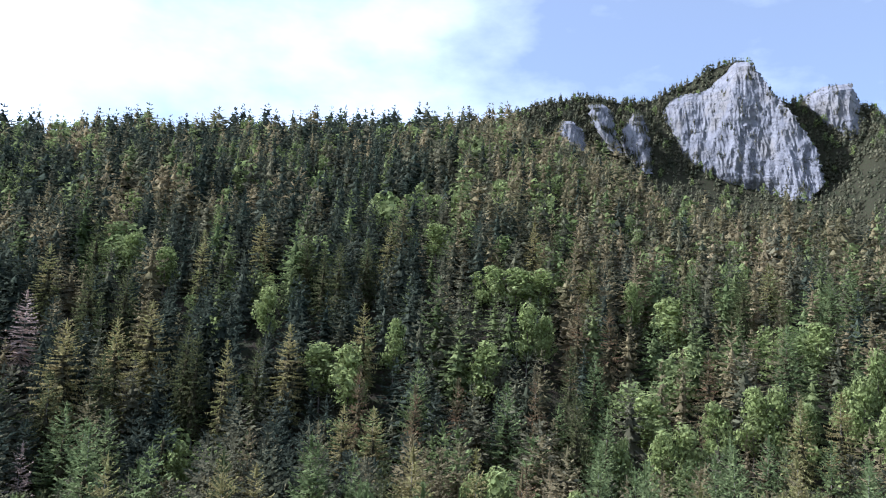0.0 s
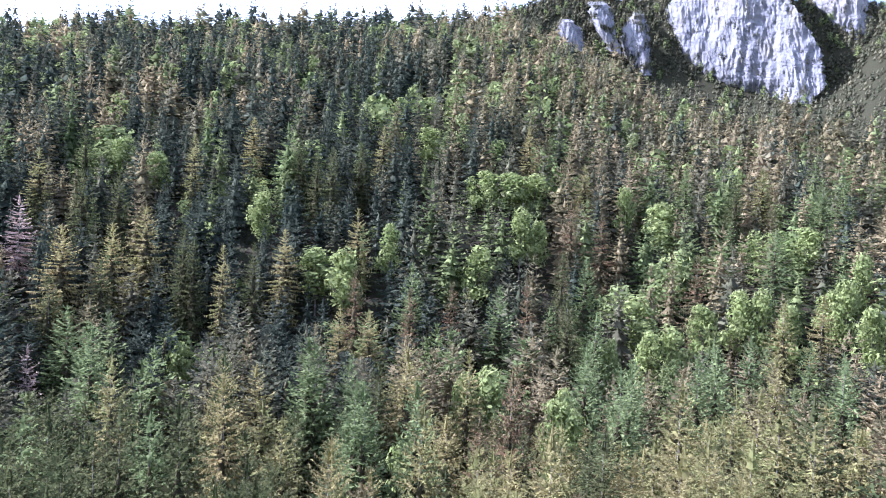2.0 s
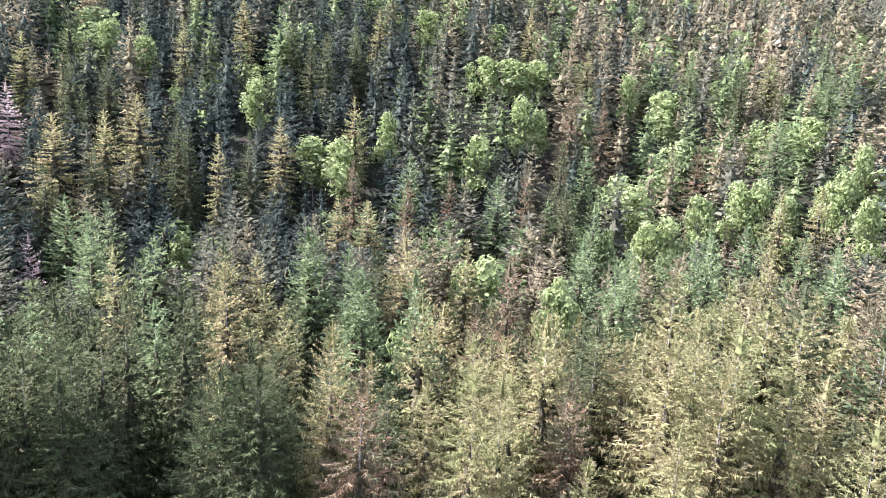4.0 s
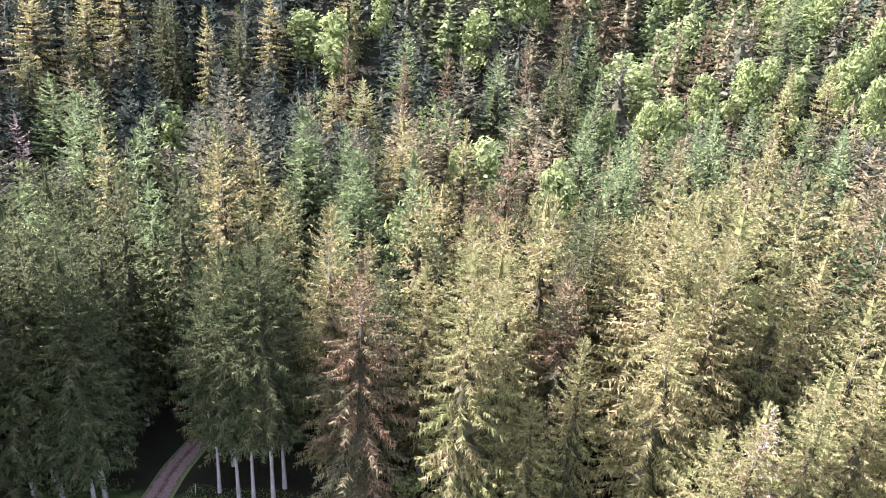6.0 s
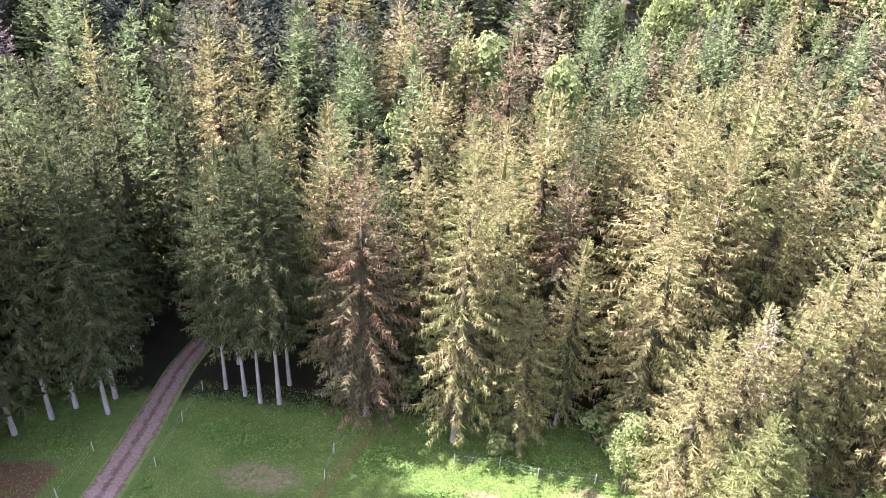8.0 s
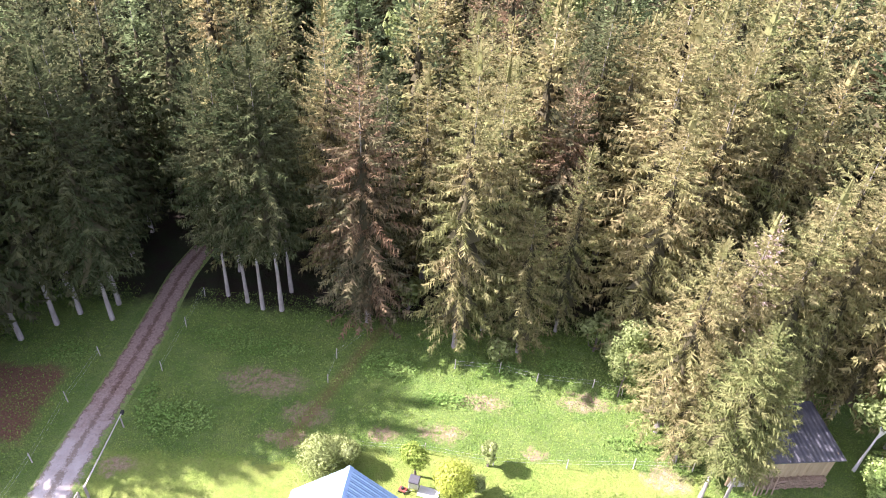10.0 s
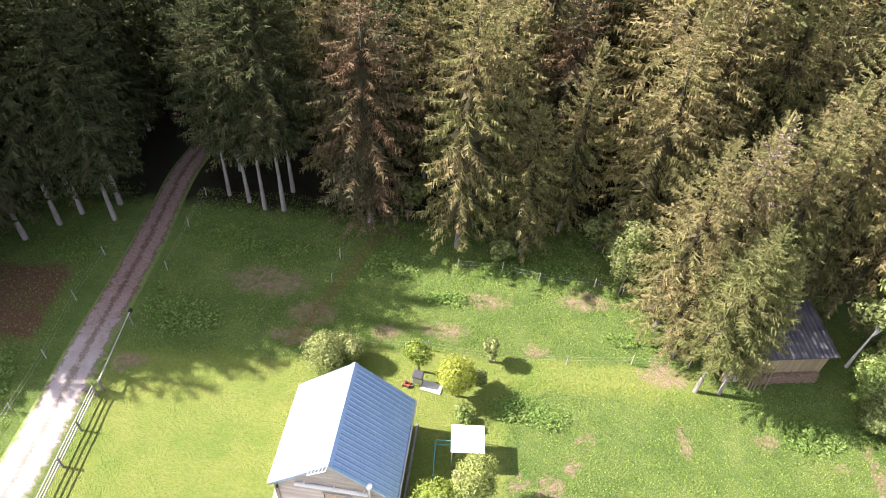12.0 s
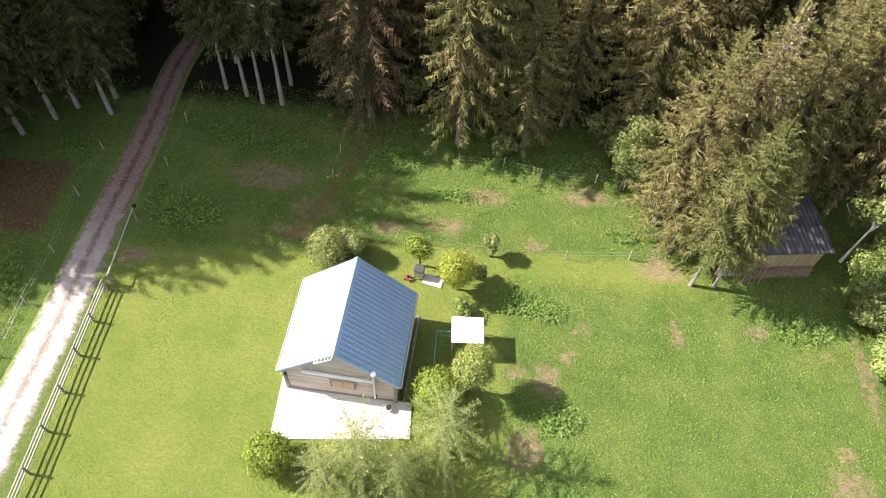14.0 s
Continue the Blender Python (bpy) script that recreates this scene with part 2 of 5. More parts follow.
def build_ground():
    """One sheet: fine near the house, then wider and wider rings out to the horizon."""
    radii = list(np.arange(0, 70, 2.0)) + list(np.arange(70, 180, 6.0)) + list(np.arange(180, 1090, 18.0)) + list(np.arange(1090, 1560, 30.0)) + [1700, 2000, 2400, 3200, 4500]
    turns = sorted(set(list(range(-180, -60, 10)) + list(range(-60, 60, 1)) + list(range(60, 180, 10))))
    verts, faces = [(0, 0, 0)], []
    for r in radii[1:]:
        for a in turns:
            x, y = r * math.sin(radians(a)), r * math.cos(radians(a))
            verts.append((x, y, ground_z(x, y) + (0.12 * ripple(x, y, 6) if r < 118 else 0) * min(1, r / 60)))
    k = len(turns)
    for j in range(k):
        faces.append((0, 1 + (j + 1) % k, 1 + j))
    for i in range(len(radii) - 2):
        for j in range(k):
            a, b = 1 + i * k + j, 1 + i * k + (j + 1) % k
            faces.append((a, b, b + k, a + k))
    return link("ground", verts, faces, MAT_GROUND, smooth=True)


def ground_material():
    m, n, l = nodes_of("meadow_and_forest_floor")
    co = n.new("ShaderNodeTexCoord")
    sep = n.new("ShaderNodeSeparateXYZ")
    l.new(co.outputs["Object"], sep.inputs[0])
    wob = maths(n, l, "MULTIPLY", maths(n, l, "SUBTRACT", noise_node(n, l, 0.7, 4, 0.65), 0.5), 3.0)
    wob2 = maths(n, l, "MULTIPLY", maths(n, l, "SUBTRACT", noise_node(n, l, 1.1, 5, 0.7), 0.5), 2.6)
    x, y = maths(n, l, "ADD", sep.outputs[0], wob2), maths(n, l, "ADD", sep.outputs[1], wob)

    def within(v, lo, hi, soft):
        return maths(n, l, "MULTIPLY", ramp(n, l, v, lo - soft, lo + soft), ramp(n, l, v, hi + soft, hi - soft))

    def patch(cx, cy, rx, ry):
        dx = maths(n, l, "MULTIPLY", maths(n, l, "SUBTRACT", x, cx), 1 / rx)
        dy = maths(n, l, "MULTIPLY", maths(n, l, "SUBTRACT", y, cy), 1 / ry)
        d = maths(n, l, "ADD", maths(n, l, "MULTIPLY", dx, dx), maths(n, l, "MULTIPLY", dy, dy))
        return ramp(n, l, d, 1.25, 0.35)

    fine = noise_node(n, l, 11, 5, 0.75)
    grass = mix(n, l, ramp(n, l, noise_node(n, l, 0.3, 6, 0.65), 0.35, 0.65), (0.125, 0.21, 0.04), (0.23, 0.30, 0.07))
    grass = mix(n, l, ramp(n, l, noise_node(n, l, 2.6, 5, 0.7), 0.48, 0.7, 0, 0.7), grass, (0.20, 0.24, 0.10))
    grass = mix(n, l, ramp(n, l, fine, 0.40, 0.60, 0.65, 0), grass, (0.05, 0.08, 0.025))
    grass = mix(n, l, ramp(n, l, noise_node(n, l, 1.1, 6, 0.75), 0.51, 0.62, 0, 0.5), grass, (0.08, 0.145, 0.033))
    lawn = mix(n, l, ramp(n, l, noise_node(n, l, 0.28, 6, 0.65), 0.35, 0.65), (0.185, 0.275, 0.046), (0.31, 0.345, 0.08))
    lawn = mix(n, l, ramp(n, l, noise_node(n, l, 1.7, 5, 0.7), 0.5, 0.72, 0, 0.5), lawn, (0.34, 0.33, 0.125))
    lawn = mix(n, l, ramp(n, l, noise_node(n, l, 4.5, 5, 0.75), 0.35, 0.6, 0.5, 0), lawn, (0.13, 0.175, 0.04))
    lawn = mix(n, l, ramp(n, l, fine, 0.35, 0.75, 0.4, 0), lawn, (0.10, 0.135, 0.035))
    left = maths(n, l, "MULTIPLY", ramp(n, l, y, 26.9, 26.3), maths(n, l, "MULTIPLY", ramp(n, l, x, -22, -21.5), ramp(n, l, x, 4.9, 4.0)))
    strip = maths(n, l, "MULTIPLY", within(y, 25.4, 28.0, 0.4), within(x, -7, 18, 1.0))
    c = mix(n, l, maths(n, l, "MAXIMUM", left, strip), grass, lawn)
    earth = mix(n, l, ramp(n, l, noise_node(n, l, 3.0, 5, 0.7), 0.35, 0.65), (0.26, 0.175, 0.115), (0.40, 0.285, 0.20))
    earth = mix(n, l, ramp(n, l, noise_node(n, l, 7.0, 5, 0.7), 0.52, 0.66, 0, 0.7), earth, (0.14, 0.18, 0.06))
    bare = None
    # brown at (2.9, 32.9) and (5.7, 14.1) partly paints in shade lying there
    for spot in ((-13.2, 33.3, 3.3, 1.4), (10.4, 33.5, 2.1, 0.9), (2.9, 32.9, 1.9, 0.9), (15.0, 27.4, 1.7, 1.2), (9.3, 22.2, 0.8, 0.6), (8.4, 20.4, 0.55, 0.45), (7.0, 18.4, 0.9, 1.2),
                 (15.6, 22.6, 0.4, 1.3), (21.0, 23.1, 0.9, 0.5), (25.2, 21.6, 0.7, 0.5), (24.6, 15.1, 0.6, 0.5), (24.5, 13.4, 1.5, 1.1), (6.6, 28.8, 0.9, 0.6), (0.1, 30.0, 1.8, 0.8),
                 (-3.9, 29.4, 1.2, 0.6), (-20.6, 25.3, 1.2, 0.8), (5.7, 14.1, 1.1, 1.5), (-10.5, 28.4, 1.8, 0.7), (5.2, 19.0, 0.7, 0.35), (27.4, 20.4, 0.6, 3.2), (-9.5, 30.5, 1.8, 1.1)):
        p = patch(*spot)
        bare = p if bare is None else maths(n, l, "MAXIMUM", bare, p)
    ragged = ramp(n, l, noise_node(n, l, 2.2, 5, 0.7), 0.36, 0.56)
    c = mix(n, l, maths(n, l, "MULTIPLY", bare, maths(n, l, "MULTIPLY", ragged, 0.97)), c, earth)
    field = maths(n, l, "MULTIPLY", within(y, 26.2, 33.0, 0.5), ramp(n, l, x, -27.2, -28.2))
    c = mix(n, l, field, c, mix(n, l, ramp(n, l, fine, 0.35, 0.65), (0.13, 0.065, 0.042), (0.21, 0.115, 0.075)))
    path = maths(n, l, "MULTIPLY", within(y, 28, 40, 0.6), within(maths(n, l, "SUBTRACT", sep.outputs[0], maths(n, l, "MULTIPLY", sep.outputs[1], 0.42)), -22.6, -21.6, 0.35))
    c = mix(n, l, maths(n, l, "MULTIPLY", path, 0.6), c, (0.20, 0.135, 0.06))
    # forest litter, its colour lowered further for shade under the trees
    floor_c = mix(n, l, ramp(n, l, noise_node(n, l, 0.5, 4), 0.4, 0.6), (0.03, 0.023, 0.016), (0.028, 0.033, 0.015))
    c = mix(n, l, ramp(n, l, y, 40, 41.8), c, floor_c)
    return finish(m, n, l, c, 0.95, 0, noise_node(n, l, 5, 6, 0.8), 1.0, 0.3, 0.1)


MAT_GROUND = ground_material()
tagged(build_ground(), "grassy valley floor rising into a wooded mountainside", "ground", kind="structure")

# ---- trees ----


def spruce_arrays(rng, h=1.0, reach=0.16, bare=0.12, whorls=30, per=7, stations=9, sag=0.35, spread=0.30, hang=0.5, gaps=0.08, core=0.0, levels=12, droop_tip=0.2, thin=1.0, fall=1.0, blunt=0.55):
    """Crown of a conifer of height h: whorls of boughs, each a flat drooping frond with a jagged edge and twigs hanging from it. Corners and triangles."""
    V = []
    up = np.array((0.0, 0.0, 1.0))
    full = h * reach
    for k in range(whorls):
        s = (k + 0.7 * rng.random()) / whorls            # 0 at the lowest boughs, 1 at the tip
        z0 = h * (bare + (0.975 - bare) * s ** 0.95)
        shape = min(1.0, (1.02 - s) / blunt) ** 0.78 * (0.8 + 0.2 * min(1, s / 0.15))
        count = max(3, int(round(per * (0.6 + 0.4 * (1 - s)))))
        turn = rng.random() * math.tau
        for b in range(count):
            if rng.random() < gaps:
                continue
            a = turn + math.tau * (b + 0.7 * (rng.random() - 0.5)) / count
            L = full * shape * (0.60 + 0.55 * rng.random()) + h * 0.007
            out = np.array((math.cos(a), math.sin(a), 0))
            side = np.array((-out[1], out[0], 0))
            rise = 0.85 * s ** 1.6 - 0.08 + 0.16 * (rng.random() - 0.5)
            droop = (sag * (1 - s) ** 0.6 + 0.06) * (0.7 + 0.6 * rng.random())
            m = max(min(2, stations), int(round(stations * (0.3 + 0.7 * L / full))))
            u = (np.arange(m) + 0.25 + 0.7 * rng.random(m)) / m
            zz = h * min(1.1 / whorls, 0.04) * (1 - s) * (rng.random() - 0.5)
            P = out[None] * (L * u)[:, None]
            P[:, 2] += z0 + zz + L * (rise * u - droop * u ** 1.7 + droop_tip * u ** 4)
            slope = rise - 1.7 * droop * u ** 0.7 + 4 * droop_tip * u ** 3
            along = out[None] + up[None] * slope[:, None]
            along /= np.linalg.norm(along, axis=1)[:, None]
            wide = L * spread * np.sin(math.pi * (0.16 + 0.74 * u)) ** 0.8 + h * 0.007
            pitch = L / m
            for sgn in (-1, 1):
                ln = wide * (0.45 + 1.0 * rng.random(m))
                d = along * (0.35 + 0.7 * rng.random(m))[:, None] + side[None] * (sgn * (0.45 + 0.6 * rng.random(m)))[:, None] - up[None] * (0.7 * rng.random(m) - 0.08)[:, None]
                d /= np.linalg.norm(d, axis=1)[:, None]
                w = along * (pitch * thin * (0.45 + 0.3 * rng.random(m)))[:, None] + up[None] * (pitch * 0.9 * (rng.random(m) - 0.5))[:, None]
                V.append(np.stack([P - w, P + d * ln[:, None], P + w], 1).reshape(-1, 3))
            tip = P[-1] + along[-1] * pitch * 1.3 - up * pitch * 0.2
            V.append(np.stack([P[-1] - side * pitch * 0.45, tip, P[-1] + side * pitch * 0.45]))
            n_hang = int(round(hang * m))
            if n_hang:                                     # twigs that hang from the bough
                q = P[rng.integers(0, m, n_hang)] + side[None] * (wide.mean() * (rng.random(n_hang) - 0.5))[:, None]
                ln = fall * (0.16 * L + h * 0.010) * (0.45 + 0.7 * rng.random(n_hang)) * (0.5 + 0.5 * (1 - s))
                w = out[None] * (pitch * thin * 0.5 * rng.random(n_hang))[:, None] + side[None] * (pitch * thin * 0.6 * (rng.random(n_hang) - 0.5))[:, None]
                low = q - up[None] * ln[:, None] + out[None] * (0.25 * ln * rng.random(n_hang))[:, None]
                V.append(np.stack([q - w, low, q + w], 1).reshape(-1, 3))
    for k in range(4):                                     # the leader
        a = math.tau * k / 4
        o = np.array((math.cos(a), math.sin(a), 0)) * h * 0.013
        V.append(np.stack([o + up * h * 0.91, up * h, np.roll(o, 1) * np.array((-1, 1, 0)) + up * h * 0.91]))
    V = np.concatenate(V)
    T = np.arange(len(V)).reshape(-1, 3)
    if core:
        C, F = inner_arrays(rng, h, reach, bare, core, levels)
        V, T = np.concatenate([V, C]), np.concatenate([T, F + len(V)])
    return V, T


def inner_arrays(rng, h, reach, bare, core, levels=12):
    """The close inner boughs of a conifer, as ragged skirts one under the other."""
    C, F = [], []
    for k in range(levels):
        s = k / levels
        R = h * reach * core * min(1, (1.05 - s) / 0.8) ** 0.85
        z = h * (bare + ((0.76 if levels > 5 else 0.90) - bare) * s)
        c = len(C)
        C.append((0, 0, min(z + h * (0.04 + 0.5 / levels) * (1 - 0.3 * s), h * (0.84 if levels > 5 else 0.97))))
        a0 = rng.random() * math.tau
        for p in range(10):
            a, r = a0 + math.tau * (p + 0.5 * rng.random()) / 10, R * ((1.0 + 0.6 * rng.random()) if p % 2 else 0.55)
            C.append((r * math.cos(a), r * math.sin(a), z - h * 0.03 * rng.random()))
        F += [(c, c + 1 + p, c + 1 + (p + 1) % 10) for p in range(10)]
    return np.array(C), np.array(F)


def leaf_cloud(rng, clumps, leaf, per):
    """Leaves on the outside of uneven clumps: rows of x, y, z, radius."""
    P, N = [], []
    for x, y, z, r in clumps:
        d = rng.normal(size=(per, 3))
        d /= np.linalg.norm(d, axis=1)[:, None]
        rad = r * (0.62 + 0.45 * rng.random(per))
        P.append(np.array((x, y, z)) + d * rad[:, None] * np.array((1, 1, 0.85)))
        N.append(d)
    P, N = np.concatenate(P), np.concatenate(N)
    k = len(P)
    A = np.cross(N + 0.6 * rng.normal(size=(k, 3)), rng.normal(size=(k, 3)))
    A /= np.linalg.norm(A, axis=1)[:, None]
    B = np.cross(N, A)
    ln = leaf * (0.7 + 0.6 * rng.random(k))[:, None]
    V = np.stack([P - A * ln, P + B * ln * 0.55, P + A * ln, P - B * ln * 0.55], 1).reshape(-1, 3)
    q = np.arange(k)[:, None] * 4
    return V, np.concatenate([q + np.array((0, 1, 2)), q + np.array((0, 2, 3))])


def crown_clumps(rng, h, width, low, count):
    """Clumps that fill an uneven egg from low*h to h."""
    out = []
    for k in range(count):
        s = (k + rng.random()) / count
        z = h * (low + (0.93 - low) * s)
        w = width * math.sin(math.pi * (0.22 + 0.70 * s)) ** 0.8
        a, rr = rng.random() * math.tau, w * math.sqrt(rng.random()) * 0.75
        out.append((rr * math.cos(a), rr * math.sin(a), z, width * (0.36 + 0.22 * rng.random())))
    return out


def trunk_bm(rng, h, r, top=0.97, lean=0.006, sides=8):
    pts, rad = [], []
    for k in range(7):
        s = k / 6
        pts.append((h * lean * math.sin(3 * s + rng.random()), h * lean * math.cos(4 * s), h * top * s - 0.3 * (k == 0)))
        rad.append(r * (1 - s) ** 1.3 + r * 0.03 + (r * 0.35 if k == 0 else 0))
    return tube_bm(pts, rad, sides)


def make_conifer(seed, name, label, crown_mat, bark, h=22.0, **kw):
    rng = np.random.default_rng(seed)
    root = thing(name, (0, 0, -500), label, "tree")
    part("trunk", trunk_bm(rng, h, h * 0.0078), bark, root)
    core = kw.pop("core", 0.38)
    V, T = spruce_arrays(rng, h=h, **kw)
    crown = new("crown", tri_mesh("crown", V, T, crown_mat))
    crown.parent = root
    if core:
        inner = new("core", tri_mesh("core", *inner_arrays(rng, h, kw["reach"], kw["bare"] * 1.15, core, 16), MAT_INNER))
        inner.parent = root
        tagged(inner, "dark dead inner twigs")
    return root


def make_broadleaf(seed, name, label, crown_mat, bark, h=14.0, width=3.2, low=0.3, count=22, leaf=0.24, per=170, category="tree"):
    rng = np.random.default_rng(seed)
    root = thing(name, (0, 0, -500), label, category)
    clumps = crown_clumps(rng, h, width, low, count)
    bm = trunk_bm(rng, h, h * 0.0085, 0.8, 0.005)
    for x, y, z, r in clumps[::3]:
        z0 = z * (0.45 + 0.25 * rng.random())
        tube_bm([(0, 0, z0), (x * 0.5, y * 0.5, z0 + (z - z0) * 0.65), (x, y, z)], [h * 0.005, h * 0.003, h * 0.001], 5, bm)
    part("trunk", bm, bark, root)
    V, T = leaf_cloud(rng, clumps, leaf, per)
    crown = new("crown", tri_mesh("crown", V, T, crown_mat))
    crown.parent = root
    return root


def stand(ob, x, y, h, base_h, turn=None, wide=1.0, group="", label="", lean=(0, 0)):
    """A copy of a tree at x, y with height h."""
    k = h / base_h
    a = turn if turn is not None else (x * 7.31 + y * 3.7) % 6.283
    m = Matrix.LocRotScale((x, y, ground_z(x, y)), Euler((radians(lean[0]), radians(lean[1]), a)), (k * wide, k * wide, k))
    o = copy_thing(ob, m)
    return tagged(o, label, group=group)


def scatter(name, templates, spots, material, label, core=0):
    """Many trees in one mesh: rows of x, y, height, width factor. Each tree has a tone of its own."""
    rng = np.random.default_rng(len(spots))
    VV, TT, inner, tones, base = [], [], [], [], 0
    for x, y, h, w, *at in spots:
        V, T = templates[int(rng.integers(len(templates)))]
        a = rng.random() * math.tau
        c, s = math.cos(a), math.sin(a)
        R = np.array(((c, -s, 0), (s, c, 0), (0, 0, 1)))
        P = (V * np.array((h * w, h * w, h))) @ R.T + np.array((x, y, at[0] if at else ground_z(x, y) - 0.3))
        VV.append(P)
        TT.append(T + base)
        tones.append(np.full(len(V), rng.random() ** 1.4))
        inner.append(np.arange(len(T)) >= len(T) - core)
        base += len(V)
    ob = new(name, tri_mesh(name, np.concatenate(VV), np.concatenate(TT), material))
    tone = ob.data.attributes.new("tone", "FLOAT", "POINT")
    tone.data.foreach_set("value", np.concatenate(tones).astype(np.float32))
    if core:
        ob.data.materials.append(MAT_INNER)
        ob.data.polygons.foreach_set("material_index", np.concatenate(inner).astype(np.int32))
    return tagged(ob, label, "woods", kind="stuff")


EDGE = "tall green spruce with drooping boughs at the forest edge"
STAND = "olive spruce laden with brown cones in a sunlit stand"
KINDS = {}          # kind: patterns with fine boughs, patterns with coarse boughs, height of the patterns, half width of the patterns


def conifer_kind(key, seed, name, label, mat, reach, fine, coarse, count=3, **kw):
    sets = []
    for level, (whorls, per, stations, thin, narrow) in enumerate((fine, coarse)):
        sets.append([make_conifer(seed + 7 * k + level, name, label, mat, MAT_BARK, 22.0, whorls=whorls, per=per, stations=stations, thin=thin,
                                  reach=reach * (0.92 + 0.08 * k), **{**kw, "spread": kw["spread"] * narrow}) for k in range(count)])
    KINDS[key] = (*sets, 22.0, 22.0 * reach)


FINE, COARSE = (42, 9, 19, 0.7, 0.66), (33, 8, 10, 0.85, 0.8)
conifer_kind("spruce", 11, "spruce_tree", EDGE, MAT_SPRUCE, 0.16, FINE, COARSE, bare=0.12, gaps=0.08, hang=1.0, spread=0.20)
conifer_kind("edge", 71, "spruce_tree", "slim spruce with a bare pale lower trunk beside the track", MAT_SPRUCE, 0.15, FINE, COARSE, 2, bare=0.30, gaps=0.1, hang=1.0, spread=0.20)
conifer_kind("khaki", 131, "spruce_tree", STAND, MAT_KHAKI, 0.145, FINE, COARSE, bare=0.12, gaps=0.12, sag=0.42, hang=1.3, spread=0.17)
conifer_kind("rust", 251, "spruce_tree", "rusty brown spruce with sagging boughs", MAT_RED, 0.165, FINE, COARSE, 1, bare=0.10, gaps=0.1, sag=0.45, hang=1.3, spread=0.17)
conifer_kind("skirt", 91, "spruce_tree", "tall green spruce with a bare pale foot at the forest edge", MAT_SPRUCE, 0.15, FINE, COARSE, 2, bare=0.2, gaps=0.08, hang=1.0, spread=0.20)
conifer_kind("shedside", 171, "spruce_tree", "olive spruce with a pale trunk beside the woodshed", MAT_SHEDSIDE, 0.16, FINE, COARSE, 2, bare=0.27, gaps=0.08, sag=0.3, hang=0.8, spread=0.24)
conifer_kind("fir", 361, "fir_tree", "blue-green silver fir with dense flat boughs", MAT_FIR, 0.16, FINE, COARSE, 2, bare=0.06, gaps=0.05, sag=0.12, hang=0.2, spread=0.26)
conifer_kind("dead", 471, "dead_spruce", "dead pale spruce with bare grey twigs", MAT_GREY, 0.13, (30, 7, 12, 0.3, 1.0), (28, 7, 7, 0.5, 1.0), 1, bare=0.08, gaps=0.12, spread=0.3, hang=1.0, core=0)
LEAFY = "bright green young broadleaf tree in fresh leaf"
KINDS["leaf"] = ([make_broadleaf(581 + k, "broadleaf_tree", LEAFY, MAT_LEAF, MAT_BARK_DARK) for k in range(2)],
                 [make_broadleaf(591 + k, "broadleaf_tree", LEAFY, MAT_LEAF, MAT_BARK_DARK, leaf=0.36, per=75) for k in range(2)], 14.0, 3.9)
KINDS["birch"] = ([make_broadleaf(611 + k, "birch_tree", "slender birch with a pale trunk", MAT_LEAF, MAT_BIRCH, low=0.4, width=2.4) for k in range(2)],) * 2 + (14.0, 2.9)
PATTERNS = [o for key, v in KINDS.items() for o in v[0] + (v[1] if key != "birch" else [])]
planted = []


def plant(kind, x, y, h, half=None, fine=None, group="trees of the forest", label="", lean=(0, 0)):
    """A tree of a kind at x, y: its height, and half its width."""
    near, far, base_h, base_w = KINDS[kind]
    fine = math.hypot(x, y) < (57 if x > 10 else 48) and x > -36 if fine is None else fine
    pool = near if fine else far
    half = min(max(half or base_w * h / base_h, h * (0.15 if kind == "fir" else 0.125)), h * (0.5 if kind in ("leaf", "birch") else 0.19))
    planted.append((x, y, h))
    return stand(pool[int(abs(x * 13.7 + y * 7.3)) % len(pool)], x, y, h, base_h, wide=half / base_w * base_h / h, group=group, label=label, lean=lean)


# the first row along the meadow
plant("edge", -18.7, 42.2, 20.8, 2.4)
plant("edge", -17.0, 41.7, 22.4, 2.8)
plant("edge", -15.3, 41.0, 22.4, 2.6)
plant("edge", -14.0, 41.0, 23.0, 3.2)
plant("edge", -13.7, 43.5, 23.2, 2.6)
plant("rust", -6.8, 40.4, 23.2, 4.2, label="rusty brown spruce with sagging boughs at the meadow edge")
plant("khaki", -9.8, 44.5, 25.0, 3.2)
# left of x = -32 mostly unseen spruces, added to shade meadow and forest
for x, y, h in ((-30.7, 37.5, 24), (-29.6, 39.0, 24), (-26.8, 38.6, 22.5), (-27.0, 40.2, 24), (-34.5, 33.4, 29), (-38.5, 31.5, 30), (-43, 30, 26), (-48, 29, 26), (-43.5, 26.8, 25), (-46.5, 25.4, 23),
                (-37, 28.8, 23), (-40.5, 33.8, 30), (-34, 30.6, 24), (-36, 36, 30), (-37.5, 33.6, 30), (-32.8, 35.6, 28), (-41, 28.4, 25), (-46, 32.5, 27), (-37, 42, 25), (-41, 41, 25), (-34, 45.5, 24), (-39, 46, 25), (-45, 39, 26), (-44, 44, 25), (-33.5, 49, 24), (-29, 43, 24), (-32.5, 42, 25), (-28.5, 46.5, 24), (-35.5, 39.5, 25), (-39, 38, 26)):
    plant("skirt" if y < 41 and x > -32 else "spruce", x, y, h, 3.2)
plant("khaki", 0.6, 38.2, 25.0, 3.0)
plant("khaki", 2.6, 40.5, 23.5, 2.6)
plant("khaki", 5.4, 38.3, 14.0, 2.4, label="small olive spruce at the edge of the meadow")
plant("khaki", 8.8, 41.0, 17.5, 2.2)
plant("khaki", 14.2, 39.2, 21.5, 3.8, label="thin brownish spruce with long bare twigs")
plant("leaf", 12.9, 34.4, 7.5, 2.0, label="small bright broadleaf tree at the meadow edge")
